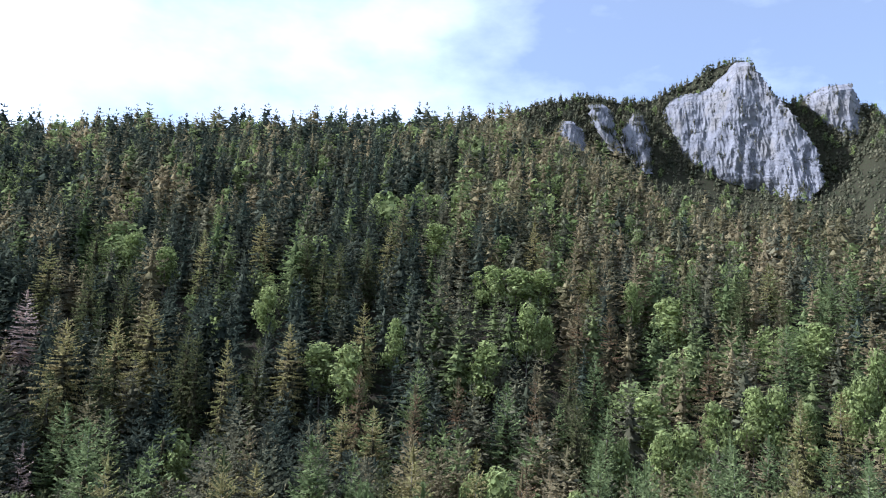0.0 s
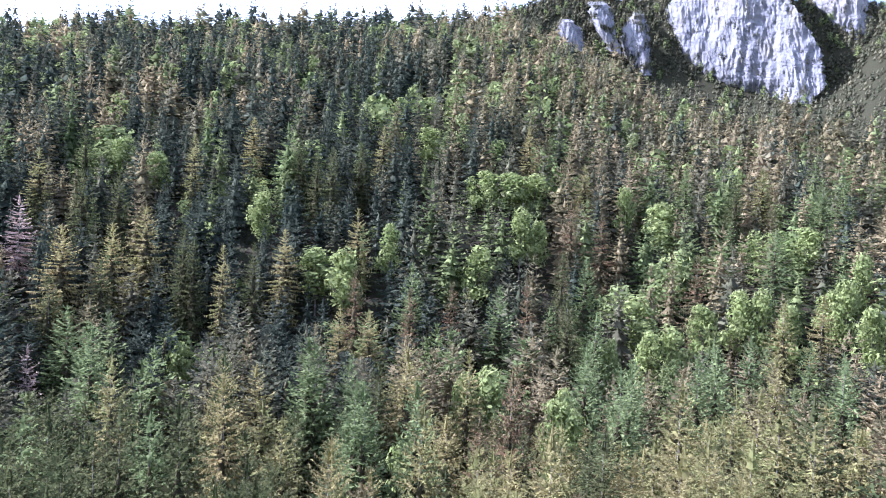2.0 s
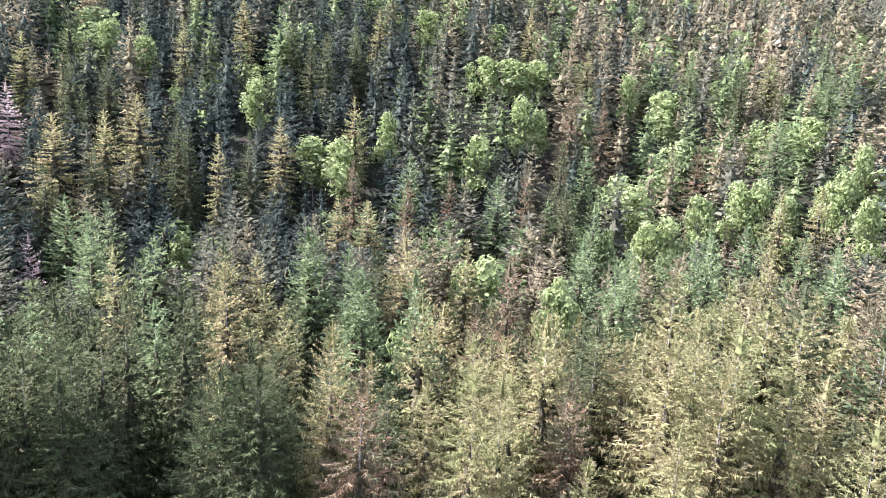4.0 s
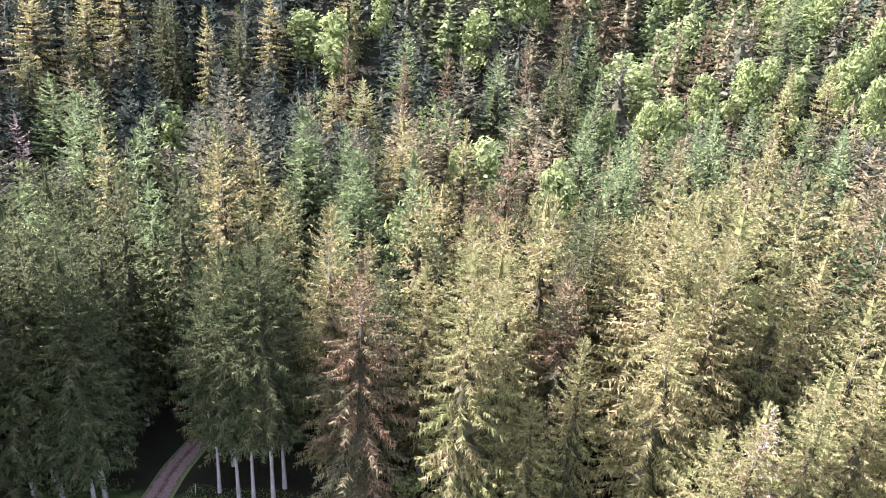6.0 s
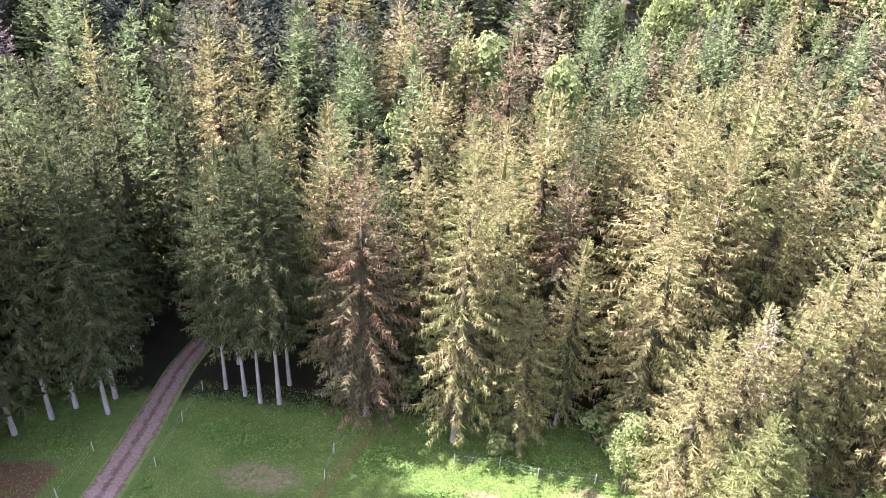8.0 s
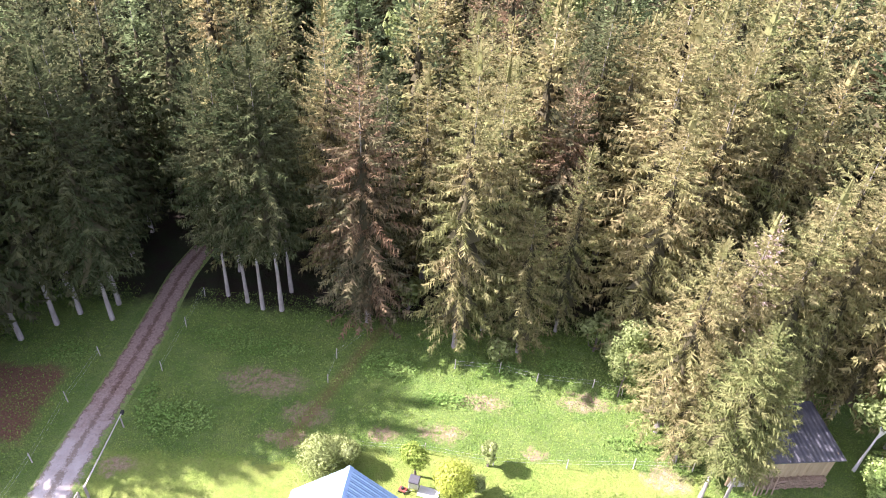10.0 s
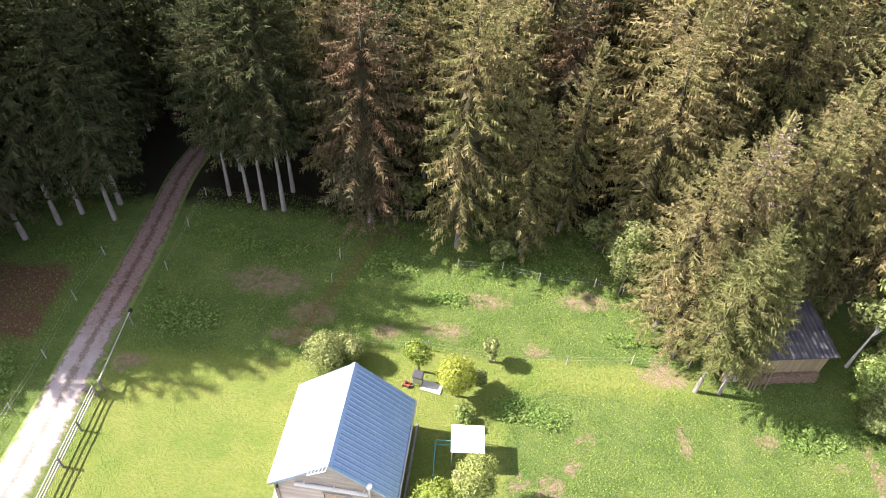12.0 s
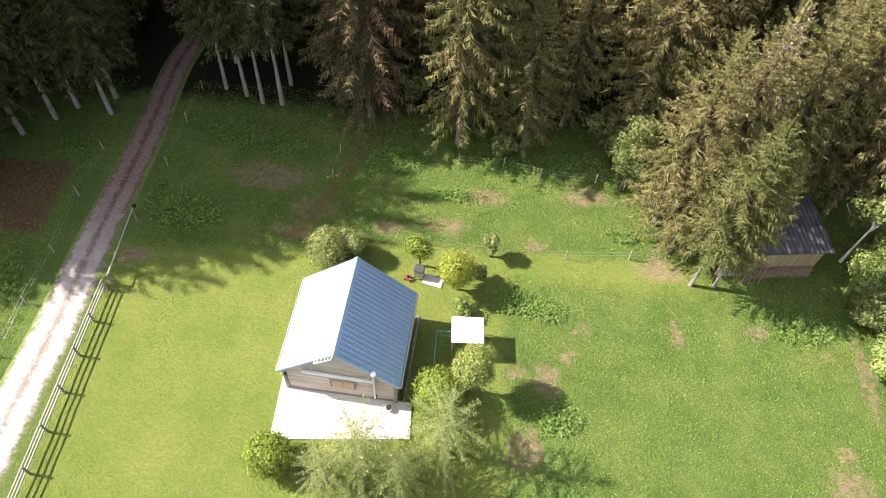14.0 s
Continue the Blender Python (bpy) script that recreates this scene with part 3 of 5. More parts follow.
plant("shedside", 17.1, 26.5, 15.5, 2.4, label="olive spruce with a pale trunk beside the woodshed")
plant("shedside", 18.7, 26.4, 13.5, 1.9, label="olive spruce with a pale trunk beside the woodshed")
plant("khaki", 15.2, 31.4, 17.2, 2.9, label="olive spruce at the corner of the meadow")
plant("khaki", 15.9, 29.2, 11.5, 2.0, label="small olive spruce at the corner of the meadow")
plant("dead", 20.3, 36.2, 15.8, 1.7, label="dead whitish spruce beside the woodshed")
plant("khaki", 18.4, 33.2, 18.0, 2.6)
plant("khaki", 22.0, 34.0, 20.0, 2.8)
plant("khaki", 25.0, 34.5, 21.0, 2.8)
plant("khaki", 28.5, 34.0, 22.0, 3.4)
plant("khaki", 31.5, 31.5, 20.0, 3.2)
plant("khaki", 25.5, 38.0, 23.0, 3.0)
plant("leaf", 31.8, 27.0, 11.0, 3.2, label="pale green broadleaf tree at the meadow corner")

NOTED = []
# trees that stand out: x, y, height, half width
NOTED.append(("spruce", [
    # these two are dark green to stand in for shade behind the track
    (-24.6, 52.7, 24.8, 3.2), (-28.5, 50.5, 24.7, 3.4),
    (-28.8, 73.5, 25, 2.2), (-73.1, 108.7, 22.2, 3.8), (-69.5, 118.1, 21.5, 3.9), (16, 122, 25, 3.8), (-56.9, 129, 23.4, 3.1), (-59.5, 130, 24.7, 3),
    (-46.5, 134.2, 21.8, 2.6), (16.9, 141, 23.6, 2.8), (-93.1, 150.5, 23.2, 3.3), (-85, 151.8, 23.9, 3.4), (-41.4, 180.3, 25.9, 3.2), (-111, 180.6, 24.5, 3.4),
    (-46.1, 182.3, 24.2, 3.4), (-53.8, 192.6, 22.5, 3.3), (-36.6, 195.6, 22.6, 3.3), (71.5, 197.4, 23.9, 3.3), (100.7, 235.4, 24.9, 3),
]))
NOTED.append(("fir", [
    (-10.6, 62.2, 24.9, 3.3), (-11.4, 62.7, 24.9, 3.8), (-5.6, 64.3, 24.9, 1.4), (16.4, 74.9, 25.1, 1.5), (18.5, 79.3, 25, 1.4), (-20, 80.7, 25, 2.9),
    (-20.9, 81, 25.8, 4.4), (-15.8, 81.7, 23.1, 2.8), (-50.6, 83.5, 25.4, 2.5), (47.4, 87.3, 25.5, 3), (28.9, 87.5, 25.1, 2.2), (14.6, 88.4, 25.1, 1.7),
    (32.5, 91, 25.3, 2.1), (21.7, 91.3, 23.2, 2.8), (-58.1, 95.1, 24, 3.4), (53.6, 99.7, 24.3, 3), (-64.8, 100.9, 23.8, 4.4), (35.7, 101.9, 25, 3),
    (18.1, 107.3, 22.5, 2.7), (53.1, 108.7, 22.9, 3.5), (44.4, 110.4, 24, 2.9), (20.9, 119.2, 24.3, 2.9), (3.7, 123.1, 26, 4.6), (-13.5, 131, 23.8, 3.4),
]))
NOTED.append(("fir", [
    (22.1, 142.3, 22, 2.6), (64.5, 151.9, 24.2, 3.2), (90.3, 186.3, 24.6, 3.3), (102.6, 200.2, 22.1, 3.5), (61, 210.2, 23.5, 4.3),
]))
NOTED.append(("khaki", [
    (-4.2, 55.5, 24.7, 1.7), (-24.3, 61.8, 25, 1.5), (-38.3, 66.6, 25.1, 2.5), (-30.1, 76.6, 22.3, 2.7),
    (-0.9, 82.1, 25, 1.3), (39.4, 88.8, 25.4, 2.5), (-19.4, 117.6, 23.5, 3.6), (-25, 118.6, 22.3, 3.7), (-78.4, 120.1, 24.9, 4.6), (54.2, 121.5, 22.6, 4),
    (61.9, 123.5, 22.7, 3.6), (-49.9, 126.2, 24.6, 3), (-72.3, 126.7, 24, 3.8), (-70.9, 137.1, 23.6, 4.4), (-41.4, 138.2, 23.3, 4.3), (-28.5, 151.5, 23.1, 3.3),
    (-108.6, 157.7, 24.1, 4.1), (-80.1, 180.8, 25.6, 3.4), (29.3, 202.9, 21.7, 3.6), (-72.9, 207.3, 24.4, 4.3), (-32.6, 211.5, 22.5, 3.3), (84.5, 212.3, 22.9, 4.2),
]))
NOTED.append(("khaki", [
    (13.2, 215.6, 25.4, 3.4),
]))
NOTED.append(("leaf", [
    (-7, 69.3, 17.9, 2.5), (10.7, 81.2, 19.9, 3.4), (-1.7, 93.3, 19.9, 2.4), (2.3, 93.6, 19.9, 3.4), (13.4, 99.4, 16.9, 2.6), (-50.7, 110.2, 16, 2.9),
    (2.5, 116.7, 15.4, 4.6), (23.8, 121, 18.5, 2.4), (31.9, 125.9, 16.5, 3.4), (36.3, 126.8, 16.8, 3.7), (73.6, 128.7, 17.6, 3.5), (60.3, 133, 16.5, 3.2),
    (44.4, 135.3, 16.6, 3.4), (56.2, 135.9, 18.5, 3.2), (52.3, 137.9, 18.2, 4.2), (73.2, 138, 18.6, 3.4), (32.5, 139.1, 16.3, 5.6), (71.3, 140.6, 15.6, 3.1),
    (-29.2, 142, 18.7, 5.1), (-36.8, 147.2, 15.2, 5.9), (-0.5, 149.2, 17.4, 4.9), (82.8, 150.7, 18.9, 3.2), (-22.1, 157.6, 17.4, 3.5), (9.4, 168.4, 18.3, 4.4),
]))
NOTED.append(("leaf", [
    (-56.7, 169, 16.7, 3.9), (13.8, 169.7, 16, 3.3), (81.4, 174, 16.3, 4.6), (49.3, 190.6, 18.9, 6.4), (-96.5, 192.5, 15.9, 4.6), (0.2, 195.2, 15.8, 5.1),
    (7.2, 196.6, 16, 6.8), (14.7, 200.7, 15.7, 6.1), (41.4, 201.8, 18.9, 3.8), (-111.7, 202, 16.3, 4), (-20, 234.8, 15.1, 6.1), (-104.9, 249.1, 15.5, 3.5),
    (-9.5, 250.5, 16.1, 4.3), (-142.8, 254, 17.4, 5.6), (66.6, 318.9, 15.7, 4.9), (66.2, 334.5, 17.7, 4.1), (-92.5, 355.9, 16.8, 6.3), (-264.2, 374.7, 15.4, 6.9),
    (-250, 397.3, 16.5, 7.4), (98.5, 398.9, 16.6, 7.5), (288.7, 623.5, 17.5, 7.9), (268.1, 632.6, 16.8, 7.6), (219.4, 650.9, 16.6, 7.5), (538.6, 1065.2, 19.5, 7.8),
]))
NOTED.append(("leaf", [
    (459.4, 1148.5, 18, 7.2), (521.5, 1154.7, 16.2, 6.5), (445, 1170.1, 14.9, 6), (404.6, 1232.8, 19.1, 7.7),
]))
NOTED.append(("rust", [
    (4, 69.3, 25.3, 2.1), (5.1, 80.6, 23.8, 2.9), (-13, 123, 24.4, 2.9), (-5.5, 128.6, 22.4, 3.1), (9.3, 128.9, 24.5, 2.9), (-24.4, 129.4, 22.5, 2.9),
    (45.3, 143.4, 23, 3.6), (28.4, 162.8, 23, 3.9), (21.2, 164.4, 24.8, 3),
]))
NOTED.append(("dead", [
    (-66.7, 94.3, 20, 2.4), (-99.7, 138.4, 20, 3.7),
]))
for kind, rows in NOTED:
    for x, y, h, half in rows:
        if math.hypot(x, y) < 240:
            plant(kind, x, y, h, half * 1.15 if kind == "leaf" else half)

# woods on the slope and on the valley floor behind the first rows
rng = np.random.default_rng(5)
NEAR_WOOD = [spruce_arrays(np.random.default_rng(90 + k), 1.0, 0.135 + 0.012 * k, 0.12, 26, 7, 5, 0.40, 0.22, 0.8, 0.10, 0.45, 10) for k in range(4)]
MID = [spruce_arrays(np.random.default_rng(100 + k), 1.0, 0.14 + 0.012 * k, 0.08, 19, 6, 4, 0.34, 0.24, 0.5, 0.08, 0.55, 6, blunt=0.66, thin=0.85) for k in range(4)]
FAR = [spruce_arrays(np.random.default_rng(110 + k), 1.0, 0.125 + 0.016 * k, 0.08, 14, 5, 2, 0.3, 0.30, 0.0, 0.06, 0.62, 5, blunt=0.72) for k in range(5)]
VERY_FAR = [spruce_arrays(np.random.default_rng(120 + k), 1.0, 0.13 + 0.016 * k, 0.08, 9, 4, 1, 0.3, 0.36, 0.0, 0.0, 0.7, 3, blunt=0.8) for k in range(5)]
TINY = [spruce_arrays(np.random.default_rng(130 + k), 1.0, 0.13 + 0.015 * k, 0.05, 4, 4, 1, 0.3, 0.5, 0.0, 0.0, 0.8, 2, blunt=0.9) for k in range(4)]
FAR_LEAF = [leaf_cloud(rng, crown_clumps(rng, 1.0, 0.30, 0.2, 10), 0.075, 10) for k in range(3)]
MID_LEAF = [leaf_cloud(rng, crown_clumps(rng, 1.0, 0.28, 0.15, 22), 0.04, 17) for k in range(3)]
woods = {}


def wood(size, kind, x, y, h, wide, *at):
    woods.setdefault((size, kind), []).append((x, y, h, wide, *at))


for kind, rows in NOTED:
    for x, y, h, half in rows:
        if math.hypot(x, y) >= 240:
            planted.append((x, y, h))
            wood("mid", {"leaf": "leaf", "fir": "fir", "spruce": "spruce", "dead": "khaki"}.get(kind, "khaki"), x, y, h, half / h / (0.3 if kind == "leaf" else 0.16))


marks = [(math.atan2(a, b), math.hypot(a, b), a, b, h, ground_z(a, b)) for a, b, h in planted]


def room(x, y, h, gap):
    """How high a tree may be here without crowding or hiding those that stand out; 0 for none."""
    r, az, z = math.hypot(x, y), math.atan2(x, y), ground_z(x, y)
    for a_az, a_r, a, b, a_h, a_z in marks:
        if abs(a - x) < gap and abs(b - y) < gap:
            return 0
        if 0 < a_r - r < (20 if x > -6 and r < 75 else 60 if r < 130 else 28) and abs(a_az - az) * a_r < 3.6:
            sight = 39.0 + (a_z + (0.66 if a_r < 140 else 0.5) * a_h - 39.0) * r / a_r
            h = min(h, sight - z)
    return max(h, 4.5 if r < 130 else 6.5)


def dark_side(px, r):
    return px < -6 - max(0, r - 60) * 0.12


y = 30.0
while y < 720:
    x = -(y * 0.85 + 60)
    while x < y * 0.75 + 50:
        r0 = math.hypot(x, y)
        step = 5.2 if r0 < 125 and not dark_side(x, r0) else 6.0 if r0 < 125 else 7.8 if r0 < 250 else 8.8 if r0 < 450 else 10.0
        px, py = x + (rng.random() - 0.5) * step * 0.9, y + (rng.random() - 0.5) * step * 0.9
        x += step
        r, az = math.hypot(px, py), math.degrees(math.atan2(px, py))
        if r > float(np.interp(az, AZ, RIDGE_R)) + 12 or -27 < px - max(0, py - 44) ** 1.5 * 0.045 < -20.5 and py < 58 or py < 41 and px > -37 - (41 - py) * 0.9 or px < -44 and py < 45 or py < 60 and px > 40:
            continue
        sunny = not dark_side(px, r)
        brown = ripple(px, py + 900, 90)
        # cone-laden khaki on the sunny side; dark spruce also stands in for shade
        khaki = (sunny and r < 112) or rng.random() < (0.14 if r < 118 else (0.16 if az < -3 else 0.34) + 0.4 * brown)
        leafy = r > 105 and (ripple(px + 500, py, 45) + 0.10 * (az > 0 and r < 330) + 0.12 * (r > 430) - 0.12 * (az < -3 and r < 400) > 0.34 and rng.random() < 0.6 or rng.random() < 0.05)
        h = (20.5 + 4.5 * rng.random() if r < 130 else 13 + 14 * rng.random() ** 0.8) + 3 * ripple(px, py, 50)
        if r > 0.86 * float(np.interp(az, AZ, RIDGE_R)):
            h *= 1.2 if rng.random() < 0.35 else 0.72
        h = room(px, py, h, 2.6 if r < 130 else 4.0)
        if not h:
            continue
        wide = 0.85 + 0.5 * rng.random() if r < 110 else 0.8 + 0.75 * rng.random()
        if -22 < az < 4 and 100 < r < 190:
            # fewer pale trees in this hollow: dark spruce stands in for shade
            khaki, leafy = khaki and rng.random() < 0.35, leafy and rng.random() < 0.4
        elif 3 < az < 22 and r > 240:
            # more pale trees here also lighten the slope as haze would
            khaki, leafy = khaki or rng.random() < 0.35, leafy or rng.random() < 0.10
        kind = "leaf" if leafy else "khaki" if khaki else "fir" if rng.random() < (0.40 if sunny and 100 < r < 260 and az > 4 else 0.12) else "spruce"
        # most spruces at the left take the darker colour in place of shade
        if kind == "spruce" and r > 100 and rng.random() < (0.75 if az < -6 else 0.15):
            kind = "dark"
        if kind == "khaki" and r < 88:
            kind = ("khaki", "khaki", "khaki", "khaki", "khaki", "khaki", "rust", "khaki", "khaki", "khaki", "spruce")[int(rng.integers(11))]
        if r < 88:
            plant(kind, px, py, h * (0.6 if leafy else 1), KINDS[kind][3] * wide * h / 22)
        else:
            wood("near" if r < 130 else "mid" if r < 270 else "far" if r < 450 else "very_far", kind, px, py, h * (0.62 if leafy else 1.0), wide * (1.2 if leafy else 1))
    y += 5.2 if y < 110 else 7.8 if y < 250 else 8.8 if y < 450 else 10.0
# young growth under the trees
for k in range(700):
    az, r = -42 + 76 * rng.random(), math.sqrt(110 ** 2 + (330 ** 2 - 110 ** 2) * rng.random())
    wood("low", "leaf" if rng.random() < 0.06 else "spruce", r * math.sin(radians(az)), r * math.cos(radians(az)), 4 + 4 * rng.random(), 1.2 + 0.5 * rng.random())
# woods round the cliffs
for k in range(6200):
    az, r = -3 + 36 * rng.random(), (800 + 705 * rng.random() ** 0.7) if k % 2 else 1370 + 140 * rng.random()
    peak = float(np.interp(az, PEAK_AZ, PEAK_TILT))
    if r < float(np.interp(az, AZ, RIDGE_R)) + 15 or peak < 9:
        continue
    px, py = r * math.sin(radians(az)), r * math.cos(radians(az))
    wood("tiny", "leaf" if rng.random() < 0.05 else "spruce", px, py, 15 + 9 * rng.random(), 1.1)
# ---- cliffs ----


def cliff(name, rows, distance, seed, label, back=0.3, cols=110, steps=130, bulge=22.0, size=1.0, slant=0.0, green_from=0.47):
    """A rock face: rows of tilt, left and right bearing in degrees; it leans back and rounds off at its sides."""
    tilts = [r[0] for r in rows]
    verts, faces = [], []
    for i in range(steps + 1):
        jag = [0.3 * noise.fractal((i * 0.16, seed + 30 * k, 0), 0.7, 2.0, 6) for k in (1, 2)]
        tilt = rows[0][0] + (rows[-1][0] - rows[0][0]) * i / steps
        left, right = (float(np.interp(-tilt, [-t for t in tilts], [r[k] for r in rows])) for k in (1, 2))
        for j in range(cols + 1):
            u = j / cols
            az = left + jag[0] + (right + jag[1] - left - jag[0]) * u
            rise = math.tan(radians(tilt)) * distance - math.tan(radians(rows[-1][0])) * distance
            uu = min(1.0, max(0.0, (az - left) / (right - left)))
            r0 = distance + back * rise - slant * (uu - 0.5) + bulge * abs(2 * uu - 1) ** 3 + (40 * max(0, 1 - i / 5))
            p = Vector((az * 0.9, tilt * 0.45, seed))
            rough = noise.noise((az * 0.45, tilt * 0.16, seed)) * 24 + noise.fractal(p * 1.6, 0.8, 2.1, 6) * 4.0 \
                + abs(noise.noise((az * 1.3, tilt * 0.3, seed + 4))) * 9 + abs(noise.noise((az * 3.6 + 0.5 * tilt, tilt * 0.9, seed + 6))) * 5.5 + abs(noise.noise((az * 8.0 + tilt, tilt * 4.0, seed + 8))) * 2.4 \
                + abs(noise.noise((az * 0.7 + tilt * 0.4, tilt * 1.2, seed + 9))) * 3.5
            rough *= size
            r = r0 + rough
            verts.append((r * math.sin(radians(az)), r * math.cos(radians(az)), 38.5 + r * math.tan(radians(tilt))))
            green = noise.noise((az * 1.4, tilt * 1.4, seed + 21)) + 0.5 * noise.noise((az * 6, tilt * 6, seed))
            edge = 0.35 * (u < 0.08) + 0.3 * (i < 6) + 0.2 * (u > 0.95)
            if green + edge > green_from and (i * 7 + j * 3) % 8 == 0:
                x, y, z = verts[-1]
                wood("tiny", "spruce", x * 0.999, y * 0.999, 7 + 9 * abs(noise.noise((i * 1.7, j * 2.3, 0))), 1.1, z - 3)
    k = cols + 1
    for i in range(steps):
        for j in range(cols):
            a = i * k + j
            faces.append((a, a + k, a + k + 1, a + 1))
    ob = link(name, verts, faces, MAT_ROCK)
    return tagged(ob, label, "cliff", kind="structure")


cliff("cliff", [(20.7, 18.7, 20.0), (20.0, 18.3, 20.7), (19.1, 16.5, 21.3), (18.6, 14.6, 21.6), (17.9, 13.2, 22.1), (17.4, 12.5, 22.6), (16.9, 12.4, 23.0), (15.9, 12.3, 23.6), (14.9, 11.9, 24.2),
                (13.9, 11.8, 24.8), (12.8, 12.3, 25.0), (12.0, 13.4, 25.2), (11.2, 16.3, 25.2), (10.5, 18.3, 24.6), (9.6, 18.8, 24.2)],
      1340, 2.0, "pale grey limestone cliff above the woods", 0.3, 190, 170, slant=110.0)
cliff("cliff", [(18.3, 25.2, 27.1), (17.7, 23.8, 27.3), (17.1, 23.4, 27.5), (15.9, 24.2, 27.7), (14.6, 25.2, 27.9), (12.8, 26.7, 28.1), (11.6, 27.2, 28.2)],
      1400, 7.0, "second pale limestone tower behind the main cliff", cols=70, steps=90, bulge=30, slant=40.0)
cliff("rock_outcrop", [(16.9, 5.6, 6.2), (16.2, 5.1, 7.2), (15.2, 5.3, 7.4), (14.5, 5.7, 7.5)], 1310, 11.0, "small limestone outcrop among the trees", 0.5, 50, 60, 18, 0.8, green_from=0.36)
cliff("rock_outcrop", [(18.2, 7.7, 8.8), (17.6, 7.7, 9.6), (16.6, 8.0, 9.8), (15.5, 8.8, 10.0), (14.3, 9.6, 10.5)], 1310, 15.0, "tall limestone outcrop among the trees", 0.5, 60, 80, 18, 0.8, green_from=0.30)
cliff("rock_outcrop", [(17.4, 11.2, 11.9), (16.4, 10.6, 12.4), (15.4, 10.3, 12.6), (14.4, 10.6, 12.7), (13.4, 11.4, 12.8), (12.6, 12.2, 13.0)], 1325, 19.0, "broken limestone apron beside the main cliff", 0.5, 70, 80, 18, 0.9, green_from=0.20)

LABELS = {"dark": "spruces in a shaded dark colour, mostly on the left slope", "spruce": "dark green spruce woods on the mountainside", "khaki": "brownish olive spruces among the mountain woods",
          "fir": "blue-green firs among the mountain woods", "leaf": "fresh green broadleaf trees scattered in the woods"}
MATS = {"dark": MAT_WOODS_SHADED, "spruce": MAT_WOODS, "khaki": MAT_WOODS_KHAKI, "leaf": MAT_WOODS_LEAF, "fir": MAT_WOODS_FIR}
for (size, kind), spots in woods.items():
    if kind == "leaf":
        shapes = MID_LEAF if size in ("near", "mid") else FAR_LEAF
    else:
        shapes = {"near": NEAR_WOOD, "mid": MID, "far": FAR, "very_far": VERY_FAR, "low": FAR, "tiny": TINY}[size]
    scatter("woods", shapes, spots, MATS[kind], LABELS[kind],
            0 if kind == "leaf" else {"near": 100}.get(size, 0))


# ---- materials of the yard ----
MAT_ROOF = surface("blue_metal_sheet", (0.32, 0.46, 0.65), (0.36, 0.50, 0.68), 0.6, 0.52, 0.75, grain=6, bump=0.05, spec=0.5)
MAT_BOARD = surface("weathered_board", (0.446, 0.385, 0.344), (0.621, 0.553, 0.506), 1.6, 0.85, stretch=(0.4, 1, 3), grain=18, vary=0.35)
MAT_SHUTTER = surface("pale_wood", (0.42, 0.29, 0.17), (0.52, 0.38, 0.24), 3, 0.7, stretch=(3, 1, 0.6), grain=30)
MAT_WHITE = surface("white_paint", (0.76, 0.76, 0.74), (0.82, 0.82, 0.80), 2, 0.5, grain=20, bump=0.05)
MAT_CONCRETE = surface("pale_concrete", (0.60, 0.57, 0.53), (0.72, 0.69, 0.65), 1.2, 0.9, grain=12)
MAT_PLINTH = surface("stone_plinth", (0.20, 0.185, 0.17), (0.30, 0.275, 0.25), 2.5, 0.9, grain=14)
MAT_STEEL = surface("dull_steel", (0.42, 0.42, 0.42), (0.52, 0.52, 0.51), 5, 0.4, 0.6, grain=30, bump=0.05)
MAT_DARK = surface("soot_black", (0.02, 0.02, 0.02), (0.035, 0.033, 0.03), 6, 0.8)
MAT_TEAL = surface("teal_paint", (0.05, 0.22, 0.20), (0.08, 0.28, 0.25), 6, 0.5, grain=30, bump=0.05)
MAT_RAIL = surface("silvery_rail_wood", (0.40, 0.36, 0.31), (0.55, 0.50, 0.44), 3, 0.85, stretch=(1, 0.3, 1), grain=25, vary=0.25)
MAT_POST = surface("grey_post_wood", (0.22, 0.19, 0.165), (0.33, 0.29, 0.25), 4, 0.9, stretch=(1, 1, 0.4), grain=25)
MAT_SHED_ROOF = surface("dark_sheet_roof", (0.055, 0.055, 0.065), (0.11, 0.105, 0.11), 0.9, 0.5, 0.2, grain=10, bump=0.1)
MAT_SHED_BOARD = surface("ochre_board", (0.36, 0.27, 0.15), (0.47, 0.37, 0.23), 2.0, 0.85, stretch=(3, 1, 0.5), grain=22, vary=0.4)
MAT_LOG = surface("split_log", (0.22, 0.145, 0.10), (0.40, 0.30, 0.21), 5, 0.9, grain=25, vary=0.6)
MAT_RUST = surface("rusty_paint", (0.22, 0.05, 0.035), (0.33, 0.08, 0.05), 6, 0.7)
MAT_WIRE = surface("galvanised_wire", (0.5, 0.5, 0.48), (0.6, 0.6, 0.58), 6, 0.5, 0.5)
MAT_CLAY = surface("brick_red_slab", (0.34, 0.22, 0.17), (0.44, 0.31, 0.25), 3, 0.9)

# ---- the small house ----
HOUSE = pose(-5.12, 19.42, 0, 0, 0, -3.8)
EAVE, RIDGE, HALF, LONG = 2.72, 5.75, 3.52, 6.3


